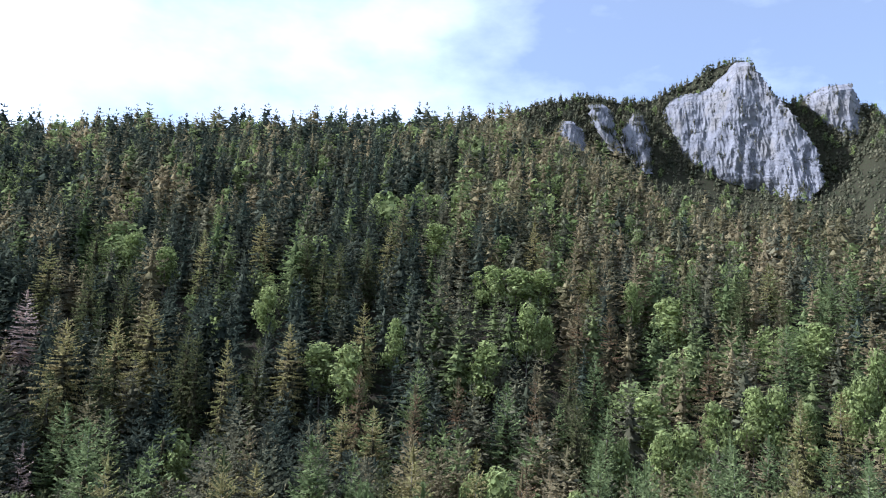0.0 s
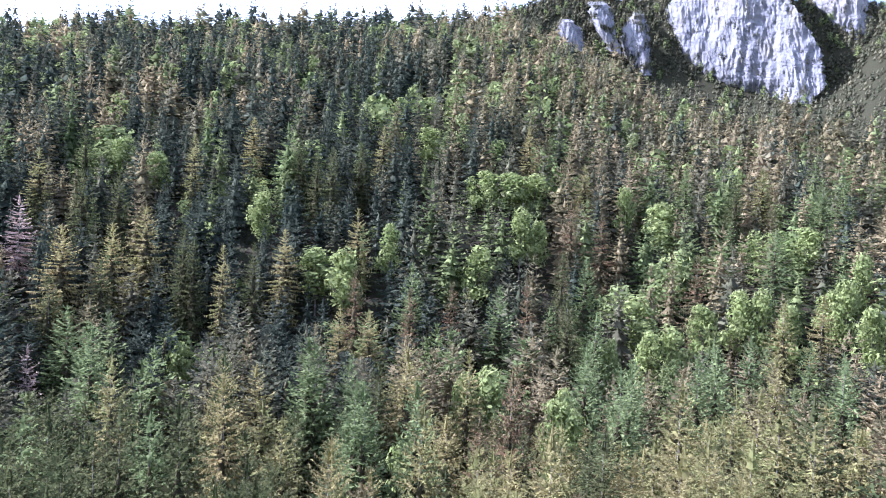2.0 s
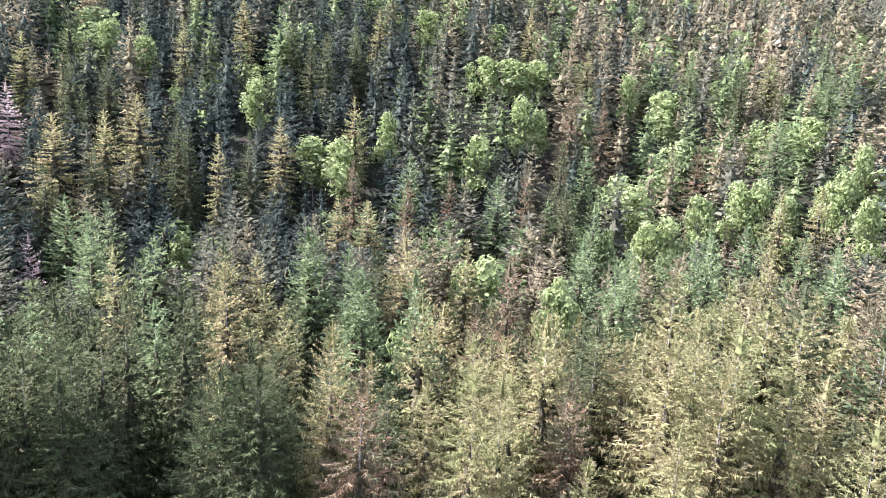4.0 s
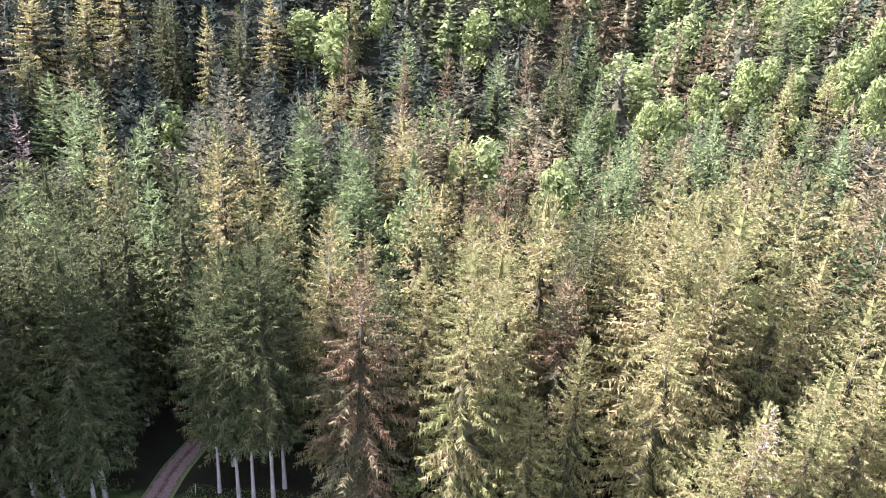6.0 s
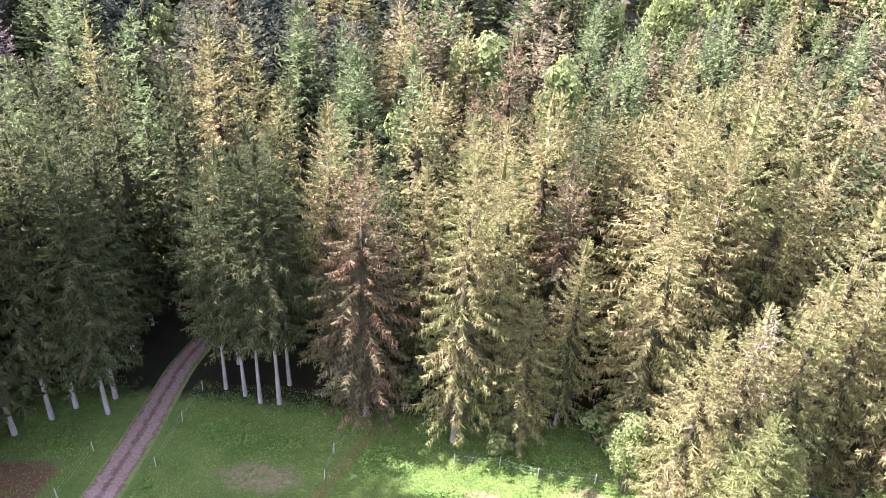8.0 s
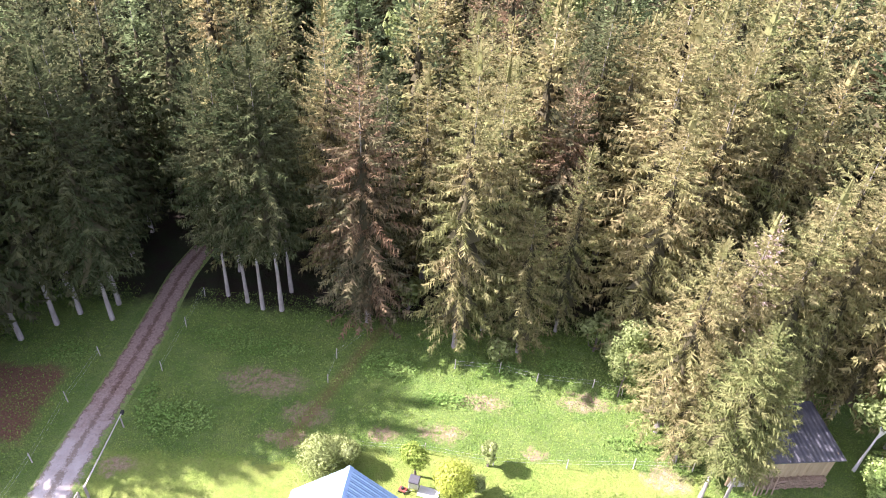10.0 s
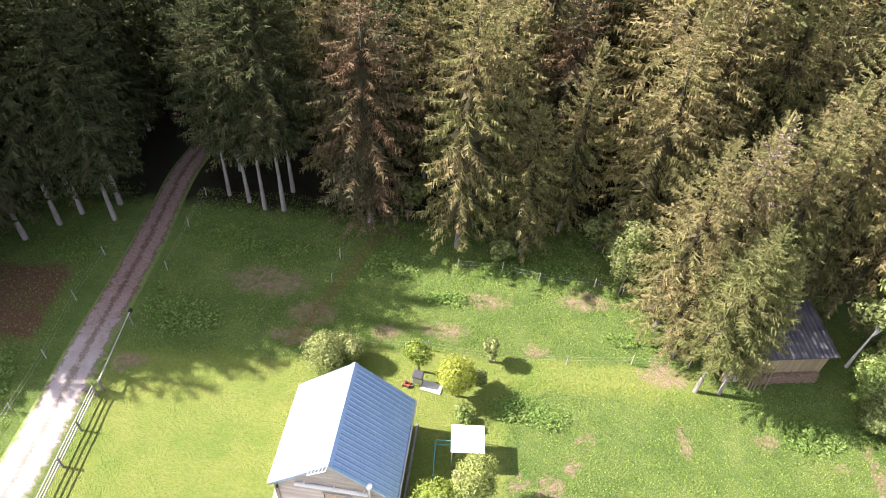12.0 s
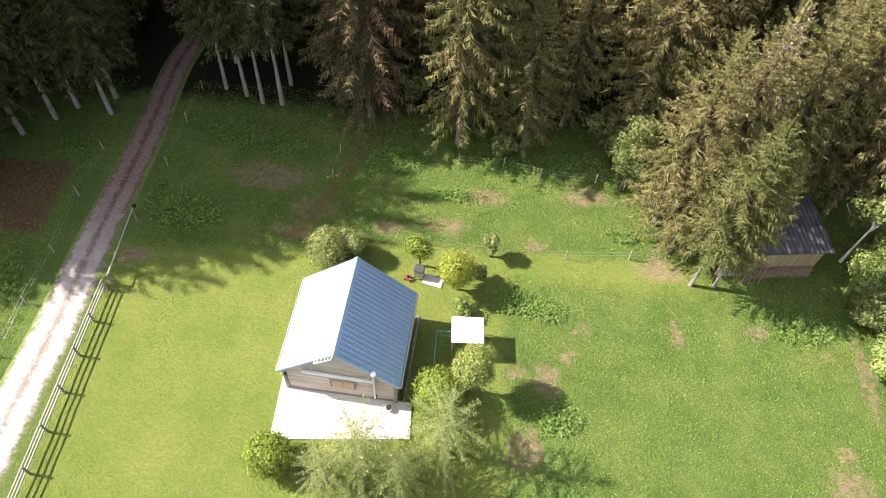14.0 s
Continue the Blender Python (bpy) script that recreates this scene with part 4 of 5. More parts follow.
def build_house():
    house = thing("house", HOUSE, "small weathered timber cabin with a blue metal gable roof", "house")
    wx, wy = HALF - 0.25, LONG / 2 - 0.28
    slope = (RIDGE - EAVE) / HALF

    def roof_z(x):
        return RIDGE - abs(x) * slope - 0.12

    # gables of lapped boards
    for side, name in ((-1, "front_wall"), (1, "back_wall")):
        wall = part(name, box_bm((2 * wx - 0.1, 0.10, 2.3), (0, side * (wy - 0.06), 1.35)), MAT_BOARD, house)
        z, rng = 0.3, random.Random(4 + side)
        while z < RIDGE - 0.5:
            h = 0.21
            half = min(wx, (RIDGE - 0.16 - (z + h)) / slope)
            if half < 0.25:
                break
            bm = box_bm((2 * half, 0.035, h - 0.012), (rng.uniform(-0.01, 0.01), side * (wy + 0.012 + rng.uniform(0, 0.008)), z + h / 2), 0.006,
                        Matrix.Rotation(side * radians(2.5), 4, "X"))
            part("board", bm, MAT_BOARD, wall)
            z += h
    for side in (-1, 1):
        bm = box_bm((0.16, 2 * wy, EAVE - 0.2), (side * (wx - 0.05), 0, (EAVE - 0.2) / 2 + 0.15))
        for k in range(9):
            box_bm((0.03, 2 * wy, 0.2), (side * (wx + 0.035), 0, 0.45 + 0.235 * k), 0.006, None, bm)
        part("side_wall", bm, MAT_BOARD, house)
    bm = box_bm((2 * wx + 0.12, 2 * wy + 0.12, 0.32), (0, 0, 0.16), 0.03)
    part("plinth", bm, MAT_PLINTH, house)
    for sx in (-1, 1):
        part("corner_post", box_bm((0.2, 0.2, EAVE - 0.25), (sx * (wx - 0.02), -wy - 0.05, (EAVE - 0.25) / 2 + 0.12), 0.02), MAT_POST, house)
    # ribbed metal slopes
    for side in (-1, 1):
        n, verts, faces = 21, [], []
        for k in range(n * 6 + 1):
            y = -LONG / 2 + LONG * k / (n * 6)
            ph = k % 6
            up = (0.0, 0.022, 0.022, 0.0, 0.003, 0.003)[ph]
            for x, zz in ((0.02, RIDGE), (HALF, EAVE)):
                verts += [(side * x, y, zz + up), (side * x, y, zz - 0.07)]
        for k in range(n * 6):
            a, b = 4 * k, 4 * k + 4
            faces += [(a, a + 2, b + 2, b), (a + 1, b + 1, b + 3, a + 3), (a + 2, a + 3, b + 3, b + 2)]
        faces += [(0, 1, 3, 2), (len(verts) - 4, len(verts) - 2, len(verts) - 1, len(verts) - 3)]
        bm = bmesh.new()
        vs = [bm.verts.new(v) for v in verts]
        for f in faces:
            bm.faces.new([vs[i] for i in f])
        bmesh.ops.recalc_face_normals(bm, faces=bm.faces)
        part("roof_slope", bm, MAT_ROOF, house)
        ang = math.atan2(RIDGE - EAVE, HALF)
        for end in (-1, 1):
            bm = box_bm((math.hypot(HALF, RIDGE - EAVE) + 0.02, 0.05, 0.17), (side * HALF / 2, end * (LONG / 2 + 0.026), (RIDGE + EAVE) / 2 - 0.09), 0.008,
                        Matrix.Rotation(side * ang, 4, "Y"))
            part("verge_board", bm, MAT_ROOF, house)
        bm = tube_bm([(side * (HALF + 0.07), -LONG / 2, EAVE - 0.09), (side * (HALF + 0.07), LONG / 2, EAVE - 0.11)], 0.06, 8)
        part("gutter", bm, MAT_STEEL, house)
    bm = box_bm((0.26, LONG + 0.04, 0.03), (0.1, 0, RIDGE + 0.03), 0.006, Matrix.Rotation(radians(38), 4, "Y"))
    box_bm((0.26, LONG + 0.04, 0.03), (-0.1, 0, RIDGE + 0.03), 0.006, Matrix.Rotation(radians(-38), 4, "Y"), bm)
    part("ridge_cap", bm, MAT_ROOF, house)
    # snow grate beside the ridge, over the gable
    grate = part("roof_grate", tube_bm([(-1.05, -LONG / 2 - 0.45, RIDGE - 0.55), (-0.05, -LONG / 2 - 0.45, RIDGE + 0.2)], 0.025, 6), MAT_WHITE, house, "white metal grate at the ridge")
    part("rail", tube_bm([(-0.95, -LONG / 2 + 0.12, RIDGE - 0.35), (0.05, -LONG / 2 + 0.12, RIDGE + 0.32)], 0.025, 6), MAT_WHITE, grate)
    for k in range(6):
        s = k / 5
        part("bar", tube_bm([(-1.05 + s, -LONG / 2 - 0.45, RIDGE - 0.55 + 0.75 * s), (-0.95 + s, -LONG / 2 + 0.12, RIDGE - 0.35 + 0.67 * s)], 0.018, 6), MAT_WHITE, grate)
    # rolled awning, window with closed shutters, flue
    front = -wy - 0.06
    aw = part("awning", tube_bm([(-2.1, front - 0.14, 2.9), (1.95, front - 0.14, 2.78)], 0.11, 10), MAT_WHITE, house, "white rolled-up awning across the gable")
    for x in (-1.6, 0.05, 1.7):
        part("bracket", box_bm((0.08, 0.24, 0.12), (x, front - 0.1, 2.92 - 0.03 * x), 0.01), MAT_WHITE, aw)
    win = part("window", box_bm((1.5, 0.05, 0.86), (0.15, front - 0.01, 1.55), 0.01), MAT_DARK, house, "small gable window behind closed wooden shutters")
    for k in (-1, 1):
        sh = part("shutter", box_bm((0.66, 0.04, 0.72), (0.15 + k * 0.345, front - 0.05, 1.55), 0.008), MAT_SHUTTER, win, "closed pale wooden shutter")
        sh["label"] = "closed pale wooden shutter"
    for x, z, sx, sz in ((0.15, 1.99, 1.6, 0.07), (0.15, 1.11, 1.6, 0.07), (-0.62, 1.55, 0.07, 0.88), (0.92, 1.55, 0.07, 0.88)):
        part("window_frame", box_bm((sx, 0.07, sz), (x, front - 0.035, z), 0.008), MAT_BOARD, win)
    flue = part("flue_pipe", tube_bm([(2.05, front - 0.22, 0.75), (2.05, front - 0.22, 3.9)], 0.075, 12), MAT_STEEL, house, "steel flue pipe standing before the gable")
    part("cowl", tube_bm([(2.05, front - 0.22, 3.86), (2.05, front - 0.22, 3.95), (2.05, front - 0.22, 4.08), (2.05, front - 0.22, 4.15)], [0.1, 0.17, 0.15, 0.03], 14), MAT_WHITE, flue)
    part("elbow", tube_bm([(2.05, front - 0.22, 0.8), (2.05, front - 0.2, 0.66), (2.05, front + 0.02, 0.6)], 0.085, 10), MAT_DARK, flue)
    part("lamp", tube_bm([(-wx + 0.1, front - 0.1, 2.1), (-wx + 0.1, front - 0.1, 2.34)], [0.09, 0.05], 8), MAT_DARK, house, "small dark wall lamp")
    return house


build_house()
bm = bmesh.new()
tops = [bm.verts.new(v) for v in ((-9.05, 13.45, 0.09), (-1.05, 14.1, 0.09), (-1.15, 16.3, 0.09), (-8.35, 16.75, 0.09), (-8.2, 18.6, 0.09), (-9.05, 18.6, 0.09))]
ret = bmesh.ops.extrude_face_region(bm, geom=[bm.faces.new(tops)])
bmesh.ops.translate(bm, vec=(0, 0, -0.35), verts=[g for g in ret["geom"] if isinstance(g, bmesh.types.BMVert)])
bmesh.ops.recalc_face_normals(bm, faces=bm.faces)
tagged(part("terrace", bm, MAT_CONCRETE), "sunlit pale concrete terrace before the cabin", "terrace", kind="structure")
bm = box_bm((0.16, 6.1, 0.12), (-1.42, 19.3, 0.03), 0.03, Matrix.Rotation(radians(-3.8), 4, "Z"))
tagged(part("gravel_strip", bm, MAT_PLINTH), "grey gravel drip strip along the cabin wall", "gravel", kind="structure")

pot = thing("flower_pot", (-2.45, 15.75, 0.09), "small white pot with dark soil on the terrace", "pot")
part("pot", tube_bm([(0, 0, 0), (0, 0, 0.34), (0, 0, 0.36)], [0.15, 0.2, 0.21], 14), MAT_WHITE, pot)
part("soil", tube_bm([(0, 0, 0.33), (0, 0, 0.372)], [0.18, 0.18], 14), MAT_DARK, pot)

# ---- shelter, frame and odds and ends beside the cabin ----
can = thing("canopy", (1.9, 20.55, 0, 0, 0, 2), "white flat garden canopy on thin steel posts", "canopy")
sheet = part("roof_sheet", box_bm((1.98, 1.82, 0.05), (0, 0, 1.85), 0.012), MAT_WHITE, can)
for k in range(5):
    part("batten", box_bm((0.03, 1.82, 0.03), (-0.8 + 0.4 * k, 0, 1.89), 0.006), MAT_WHITE, sheet)
for x in (-0.9, 0.9):
    for y in (-0.8, 0.8):
        part("post", tube_bm([(x, y, 0), (x, y, 1.85)], 0.03, 8), MAT_STEEL, can)
frame_t = thing("metal_frame", (0.0, 19.75, 0, 0, 0, 0), "teal painted tubular garden frame", "frame")
for a, b in (((0, -1.2, 0), (0, -1.2, 1.1)), ((0, 1.0, 0), (0, 1.0, 1.1)), ((0, -1.25, 1.1), (0, 1.05, 1.1)), ((0, 1.0, 1.1), (0.95, 1.0, 1.1)), ((0.95, 1.0, 0), (0.95, 1.0, 1.1)),
             ((0, 1.0, 0.55), (0.95, 1.0, 0.55))):
    part("tube", tube_bm([a, b], 0.035, 8), MAT_TEAL, frame_t)
table = thing("garden_table", (1.62, 18.3, 0, 0, 0, 4), "reddish slab table under the small tree", "table")
part("tabletop", box_bm((0.75, 1.7, 0.07), (0, 0, 0.7), 0.012), MAT_CLAY, table)
for y in (-0.6, 0.6):
    part("leg", box_bm((0.5, 0.18, 0.68), (0, y, 0.33), 0.02), MAT_PLINTH, table)
smoker = thing("smoker_box", (-1.45, 25.35, 0, 0, 0, -12), "grey metal box grill with a lid beside the shrub", "grill")
part("body", box_bm((0.62, 0.55, 0.6), (0, 0, 0.62), 0.03), MAT_STEEL, smoker)
part("lid", box_bm((0.68, 0.6, 0.14), (0, 0.01, 0.99), 0.04, Matrix.Rotation(radians(8), 4, "X")), MAT_SHED_ROOF, smoker)
for x in (-0.26, 0.26):
    for y in (-0.22, 0.22):
        part("leg", tube_bm([(x, y, 0), (x, y, 0.34)], 0.025, 6), MAT_STEEL, smoker)
mower = thing("lawn_mower", pose(-2.15, 25.15, 0, 0, 0, 70) @ Matrix.Diagonal((0.72, 0.72, 0.72, 1)), "small red lawn mower parked on the grass", "lawn mower")
part("deck", box_bm((0.48, 0.7, 0.2), (0, 0, 0.22), 0.05), MAT_RUST, mower)
part("engine", tube_bm([(0, 0.05, 0.3), (0, 0.05, 0.5)], [0.16, 0.12], 10), MAT_DARK, mower)
for x in (-0.27, 0.27):
    for y in (-0.28, 0.28):
        part("wheel", tube_bm([(x - 0.03, y, 0.1), (x + 0.03, y, 0.1)], 0.1, 12), MAT_DARK, mower)
    part("handle_bar", tube_bm([(x * 0.7, -0.3, 0.3), (x * 0.7, -0.95, 0.9)], 0.015, 6), MAT_STEEL, mower)
bm = box_bm((1.35, 0.75, 0.1), (-0.5, 25.1, 0.03), 0.02, Matrix.Rotation(radians(-14), 4, "Z"))
tagged(part("stone_slab", bm, MAT_CONCRETE), "pale stone slab lying in the lawn", "slab")

# ---- woodshed ----
shed = thing("woodshed", (19.0, 27.4, 0, 0, 0, 8), "open ochre board woodshed with a dark sheet roof", "shed")
SL, SD = 6.7, 3.9
verts, faces, n = [], [], 23
for k in range(n * 4 + 1):
    x = -0.35 + (SL + 0.6) * k / (n * 4)
    up = (0, 0.03, 0.03, 0)[k % 4]
    verts += [(x, -0.45, 2.95 + up), (x, SD + 0.3, 3.25 + up), (x, -0.45, 2.9), (x, SD + 0.3, 3.2)]
for k in range(n * 4):
    a, b = 4 * k, 4 * k + 4
    faces += [(a, b, b + 1, a + 1), (a + 2, a + 3, b + 3, b + 2), (a, a + 2, b + 2, b)]
shed_roof = link("roof", verts, faces, MAT_SHED_ROOF, shed)
wall = part("front_wall", box_bm((SL, 0.04, 2.5), (SL / 2, 0.06, 1.6)), MAT_SHED_BOARD, shed)
rng_s = random.Random(9)
x = 0.0
while x < SL - 0.05:
    w = rng_s.uniform(0.2, 0.3)
    w = min(w, SL - x)
    part("board", box_bm((w - 0.015, 0.03, 2.62 + rng_s.uniform(-0.1, 0.06)), (x + w / 2, 0.02 - rng_s.uniform(0, 0.012), 1.55), 0.005), MAT_SHED_BOARD, wall)
    x += w
for x in (0.0, SL):
    for y in (0.1, SD):
        part("post", box_bm((0.14, 0.14, 3.0), (x, y, 1.5), 0.015), MAT_SHED_BOARD, shed)
part("side_wall", box_bm((0.05, SD - 0.1, 2.7), (SL, SD / 2 + 0.05, 1.45)), MAT_SHED_BOARD, shed)
part("back_wall", box_bm((SL, 0.05, 2.9), (SL / 2, SD, 1.5)), MAT_SHED_BOARD, shed)
part("beam", box_bm((0.14, SD + 0.2, 0.16), (0, SD / 2, 2.82), 0.01, Matrix.Rotation(radians(4), 4, "X")), MAT_SHED_BOARD, shed)
for k in range(4):
    part("base_board", box_bm((1.9, 0.05, 0.16), (0.95, -0.06 - 0.02 * k, 0.12 + 0.18 * k), 0.01), MAT_RAIL, shed, "grey horizontal board")
pile = thing("log_pile", shed.matrix_world @ Matrix.Translation((2.2, -0.18, 0)), "long stack of split firewood against the shed wall", "firewood")
log_me = {}
for k in range(5):
    bm = tube_bm([(0, -0.17, 0), (0, 0.15, 0.01)], [0.075 + 0.012 * (k % 3), 0.07 + 0.012 * (k % 2)], 5 + k % 2)
    me = bpy.data.meshes.new("log")
    bm.to_mesh(me)
    bm.free()
    me.materials.append(MAT_LOG)
    log_me[k] = me
count = 0
for row in range(6):
    z = 0.09 + 0.145 * row
    x = 0.08 * (row % 2)
    while x < 4.4 - 0.03 * row and count < 295:
        lg = new("log", log_me[rng_s.randrange(5)])
        lg.parent = pile
        lg.matrix_local = pose(x, rng_s.uniform(-0.07, 0.04), z + rng_s.uniform(-0.02, 0.02), rng_s.uniform(-6, 6), rng_s.uniform(0, 180), rng_s.uniform(-8, 8))
        x += rng_s.uniform(0.15, 0.19)
        count += 1
for k, (x, lean) in enumerate(((1.75, 24), (2.0, 20), (2.35, 27), (2.75, 22), (1.5, 18))):
    plank = part("leaning_plank", box_bm((0.1, 0.03, 1.5), (0, 0, 0.75), 0.006), MAT_LOG)
    plank.matrix_world = shed.matrix_world @ pose(x, -0.75, 0.0, -lean * 0.8, lean - 10, 0)
    tagged(plank, "weathered plank leaning against the shed wall", "plank", "leaning planks")

# ---- track, fences and wires ----


def track_material():
    m, n, l = nodes_of("gravel_track")
    co = n.new("ShaderNodeTexCoord")
    sep = n.new("ShaderNodeSeparateXYZ")
    l.new(co.outputs["UV"], sep.inputs[0])
    u = sep.outputs[0]
    pale = mix(n, l, ramp(n, l, noise_node(n, l, 1.2, 5, 0.6), 0.35, 0.65), (0.40, 0.37, 0.34), (0.52, 0.49, 0.46))
    pale = mix(n, l, ramp(n, l, noise_node(n, l, 6, 6, 0.8), 0.50, 0.64, 0, 0.5), pale, (0.31, 0.27, 0.235))
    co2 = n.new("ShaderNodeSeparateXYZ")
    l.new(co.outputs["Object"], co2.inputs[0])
    # brown earth towards the wood, darkened further for the shade lying there
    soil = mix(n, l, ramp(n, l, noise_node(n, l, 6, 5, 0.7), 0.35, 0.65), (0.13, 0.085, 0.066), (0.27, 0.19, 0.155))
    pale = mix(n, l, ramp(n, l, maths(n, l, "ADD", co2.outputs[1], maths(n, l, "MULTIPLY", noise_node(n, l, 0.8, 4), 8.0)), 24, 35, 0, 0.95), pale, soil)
    stripe = maths(n, l, "ABSOLUTE", maths(n, l, "SUBTRACT", u, 0.5))
    wob = maths(n, l, "MULTIPLY", maths(n, l, "SUBTRACT", noise_node(n, l, 1.6, 6, 0.7), 0.5), 0.34)
    fray = maths(n, l, "MULTIPLY", maths(n, l, "SUBTRACT", noise_node(n, l, 5.0, 5, 0.75), 0.5), 0.34)
    edged = maths(n, l, "ADD", maths(n, l, "ADD", stripe, wob), fray)
    middle = ramp(n, l, edged, 0.10, 0.03, 0, 0.85)
    verge = ramp(n, l, edged, 0.33, 0.37, 0, 0.8)
    grassy = ramp(n, l, edged, 0.39, 0.43)
    spots = ramp(n, l, noise_node(n, l, 2.4, 6, 0.75), 0.60, 0.66, 0, 0.6)
    c = mix(n, l, spots, pale, mix(n, l, 1.0, pale, (0.45, 0.42, 0.38), "MULTIPLY"))
    c = mix(n, l, maths(n, l, "MAXIMUM", middle, verge), c, mix(n, l, 1.0, c, (0.50, 0.45, 0.38), "MULTIPLY"))
    c = mix(n, l, grassy, c, mix(n, l, ramp(n, l, noise_node(n, l, 7, 4), 0.35, 0.65), (0.10, 0.155, 0.038), (0.18, 0.21, 0.07)))
    return finish(m, n, l, c, 0.95, 0, noise_node(n, l, 14, 5, 0.7), 0.8, 0.05, 0.1)


def build_track():
    bm = bmesh.new()
    uv = bm.loops.layers.uv.new("UVMap")
    rows = []
    for k in range(62):
        y = -6 + k
        x = float(np.interp(y, [8, 16, 23, 31, 48], [-24.2, -23.95, -23.7, -23.45, -23.3])) + 0.08 * math.sin(y * 0.4) + max(0, y - 44) ** 1.5 * 0.045
        w = float(np.interp(y, [8, 20, 30, 42, 60], [3.2, 3.1, 2.8, 2.5, 2.3]))
        row = []
        for j in range(9):
            u = j / 8
            dip = -0.05 * math.exp(-((abs(u - 0.5) - 0.26) / 0.09) ** 2)
            row.append((bm.verts.new((x + (u - 0.5) * w, y, 0.17 + dip + 0.12 * ripple(x + (u - 0.5) * w, y, 6) * min(1, math.hypot(x, y) / 60) - 0.18 * (j in (0, 8)))), u, y))
        rows.append(row)
    for a, b in zip(rows, rows[1:]):
        for j in range(8):
            f = bm.faces.new((a[j][0], a[j + 1][0], b[j + 1][0], b[j][0]))
            f.smooth = True
            for loop, (v, u, y) in zip(f.loops, (a[j], a[j + 1], b[j + 1], b[j])):
                loop[uv].uv = (u, y * 0.25)
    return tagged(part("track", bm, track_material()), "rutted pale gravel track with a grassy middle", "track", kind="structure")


build_track()
fence = thing("rail_fence", (-21.55, 0, 0), "silvery three-rail wooden fence along the track", "fence")
post_ys = [-1.5 + 2.4 * k for k in range(11)]
for y in post_ys:
    part("post", tube_bm([(0, y, -0.1), (0.01, y, 1.08), (0.01, y, 1.11)], [0.075, 0.065, 0.03], 8), MAT_POST, fence)
for a, b in zip(post_ys, post_ys[1:]):
    for z in (0.36, 0.66, 0.97):
        part("rail", tube_bm([(-0.08, a - 0.12, z), (-0.09, (a + b) / 2, z - 0.01), (-0.08, b + 0.12, z + 0.01)], [0.05, 0.045, 0.05], 7), MAT_RAIL, fence)
gate = thing("swing_barrier", (-21.35, 22.95, 0), "long pale barrier pole swung open beside the track", "barrier")
part("post", tube_bm([(0, 0, -0.1), (0, 0, 1.15)], 0.09, 10), MAT_POST, gate)
part("bar", tube_bm([(0.02, -0.1, 1.1), (-0.15, 5.6, 1.15)], [0.05, 0.035], 8), MAT_RAIL, gate)
part("counterweight", box_bm((0.2, 0.3, 0.24), (-0.15, 5.65, 1.14), 0.03), MAT_DARK, gate)
part("rest_post", tube_bm([(-0.14, 5.3, -0.1), (-0.14, 5.3, 1.08)], 0.05, 8), MAT_POST, gate)

RUNS = [[(-6.2, 39.3), (-8.4, 36.1), (-8.6, 33.6)], [(0.7, 36.0), (4.1, 36.0), (6.9, 35.3), (11.1, 35.1), (13.2, 34.6)],
        [(-6.0, 28.0), (-1.0, 28.1), (3.6, 27.6), (8.5, 27.8), (13.0, 28.2), (17.0, 28.4)], [(-26.1, 13.0), (-26.2, 17.2), (-26.2, 21.0), (-26.0, 25.0), (-26.2, 30.0), (-26.0, 34.5)],
        [(-20.9, 33.5), (-20.8, 38.2), (-20.6, 42.0)]]
for run in RUNS:
    wf = thing("wire_fence", (run[0][0], run[0][1], 0), "low wire fence on thin pale wooden stakes", "fence", "wire fences")
    x0, y0 = run[0]
    for k, (x, y) in enumerate(run):
        st = part("stake", tube_bm([(x - x0, y - y0, -0.15), (x - x0 + 0.04 * math.sin(k), y - y0, 1.0 + 0.1 * math.sin(2 * k)), (x - x0 + 0.04 * math.sin(k), y - y0, 1.04 + 0.1 * math.sin(2 * k))], [0.038, 0.034, 0.015], 6), MAT_RAIL, wf)
    for (x1, y1), (x2, y2) in zip(run, run[1:]):
        for z in (0.5, 0.85):
            part("wire", tube_bm([(x1 - x0, y1 - y0, z), ((x1 + x2) / 2 - x0, (y1 + y2) / 2 - y0, z - 0.06), (x2 - x0, y2 - y0, z)], 0.004, 4), MAT_WIRE, wf)

# ---- shrubs and garden trees ----
MAT_BOX = foliage("clipped_hedge", (0.20, 0.27, 0.05), (0.24, 0.31, 0.06), (0.33, 0.40, 0.09), 0.4, size=2.0)
MAT_HOLLY = foliage("olive_shrub", (0.215, 0.26, 0.085), (0.255, 0.29, 0.10), (0.33, 0.36, 0.15), 0.35, size=1.5)
MAT_GOLDEN = foliage("pale_olive_leaves", (0.26, 0.315, 0.09), (0.30, 0.345, 0.10), (0.37, 0.40, 0.145), 0.4, size=1.5)
MAT_GOLD = foliage("golden_shrub", (0.31, 0.36, 0.06), (0.36, 0.40, 0.07), (0.42, 0.45, 0.11), 0.4, size=1.5)
MAT_LARCH = foliage("larch_needles", (0.36, 0.42, 0.17), (0.40, 0.45, 0.19), (0.46, 0.49, 0.24), 0.55, size=1.0)
MAT_BUSH = foliage("hedgerow_leaves", (0.22, 0.30, 0.085), (0.28, 0.35, 0.105), (0.36, 0.42, 0.16), 0.4, size=0.8)


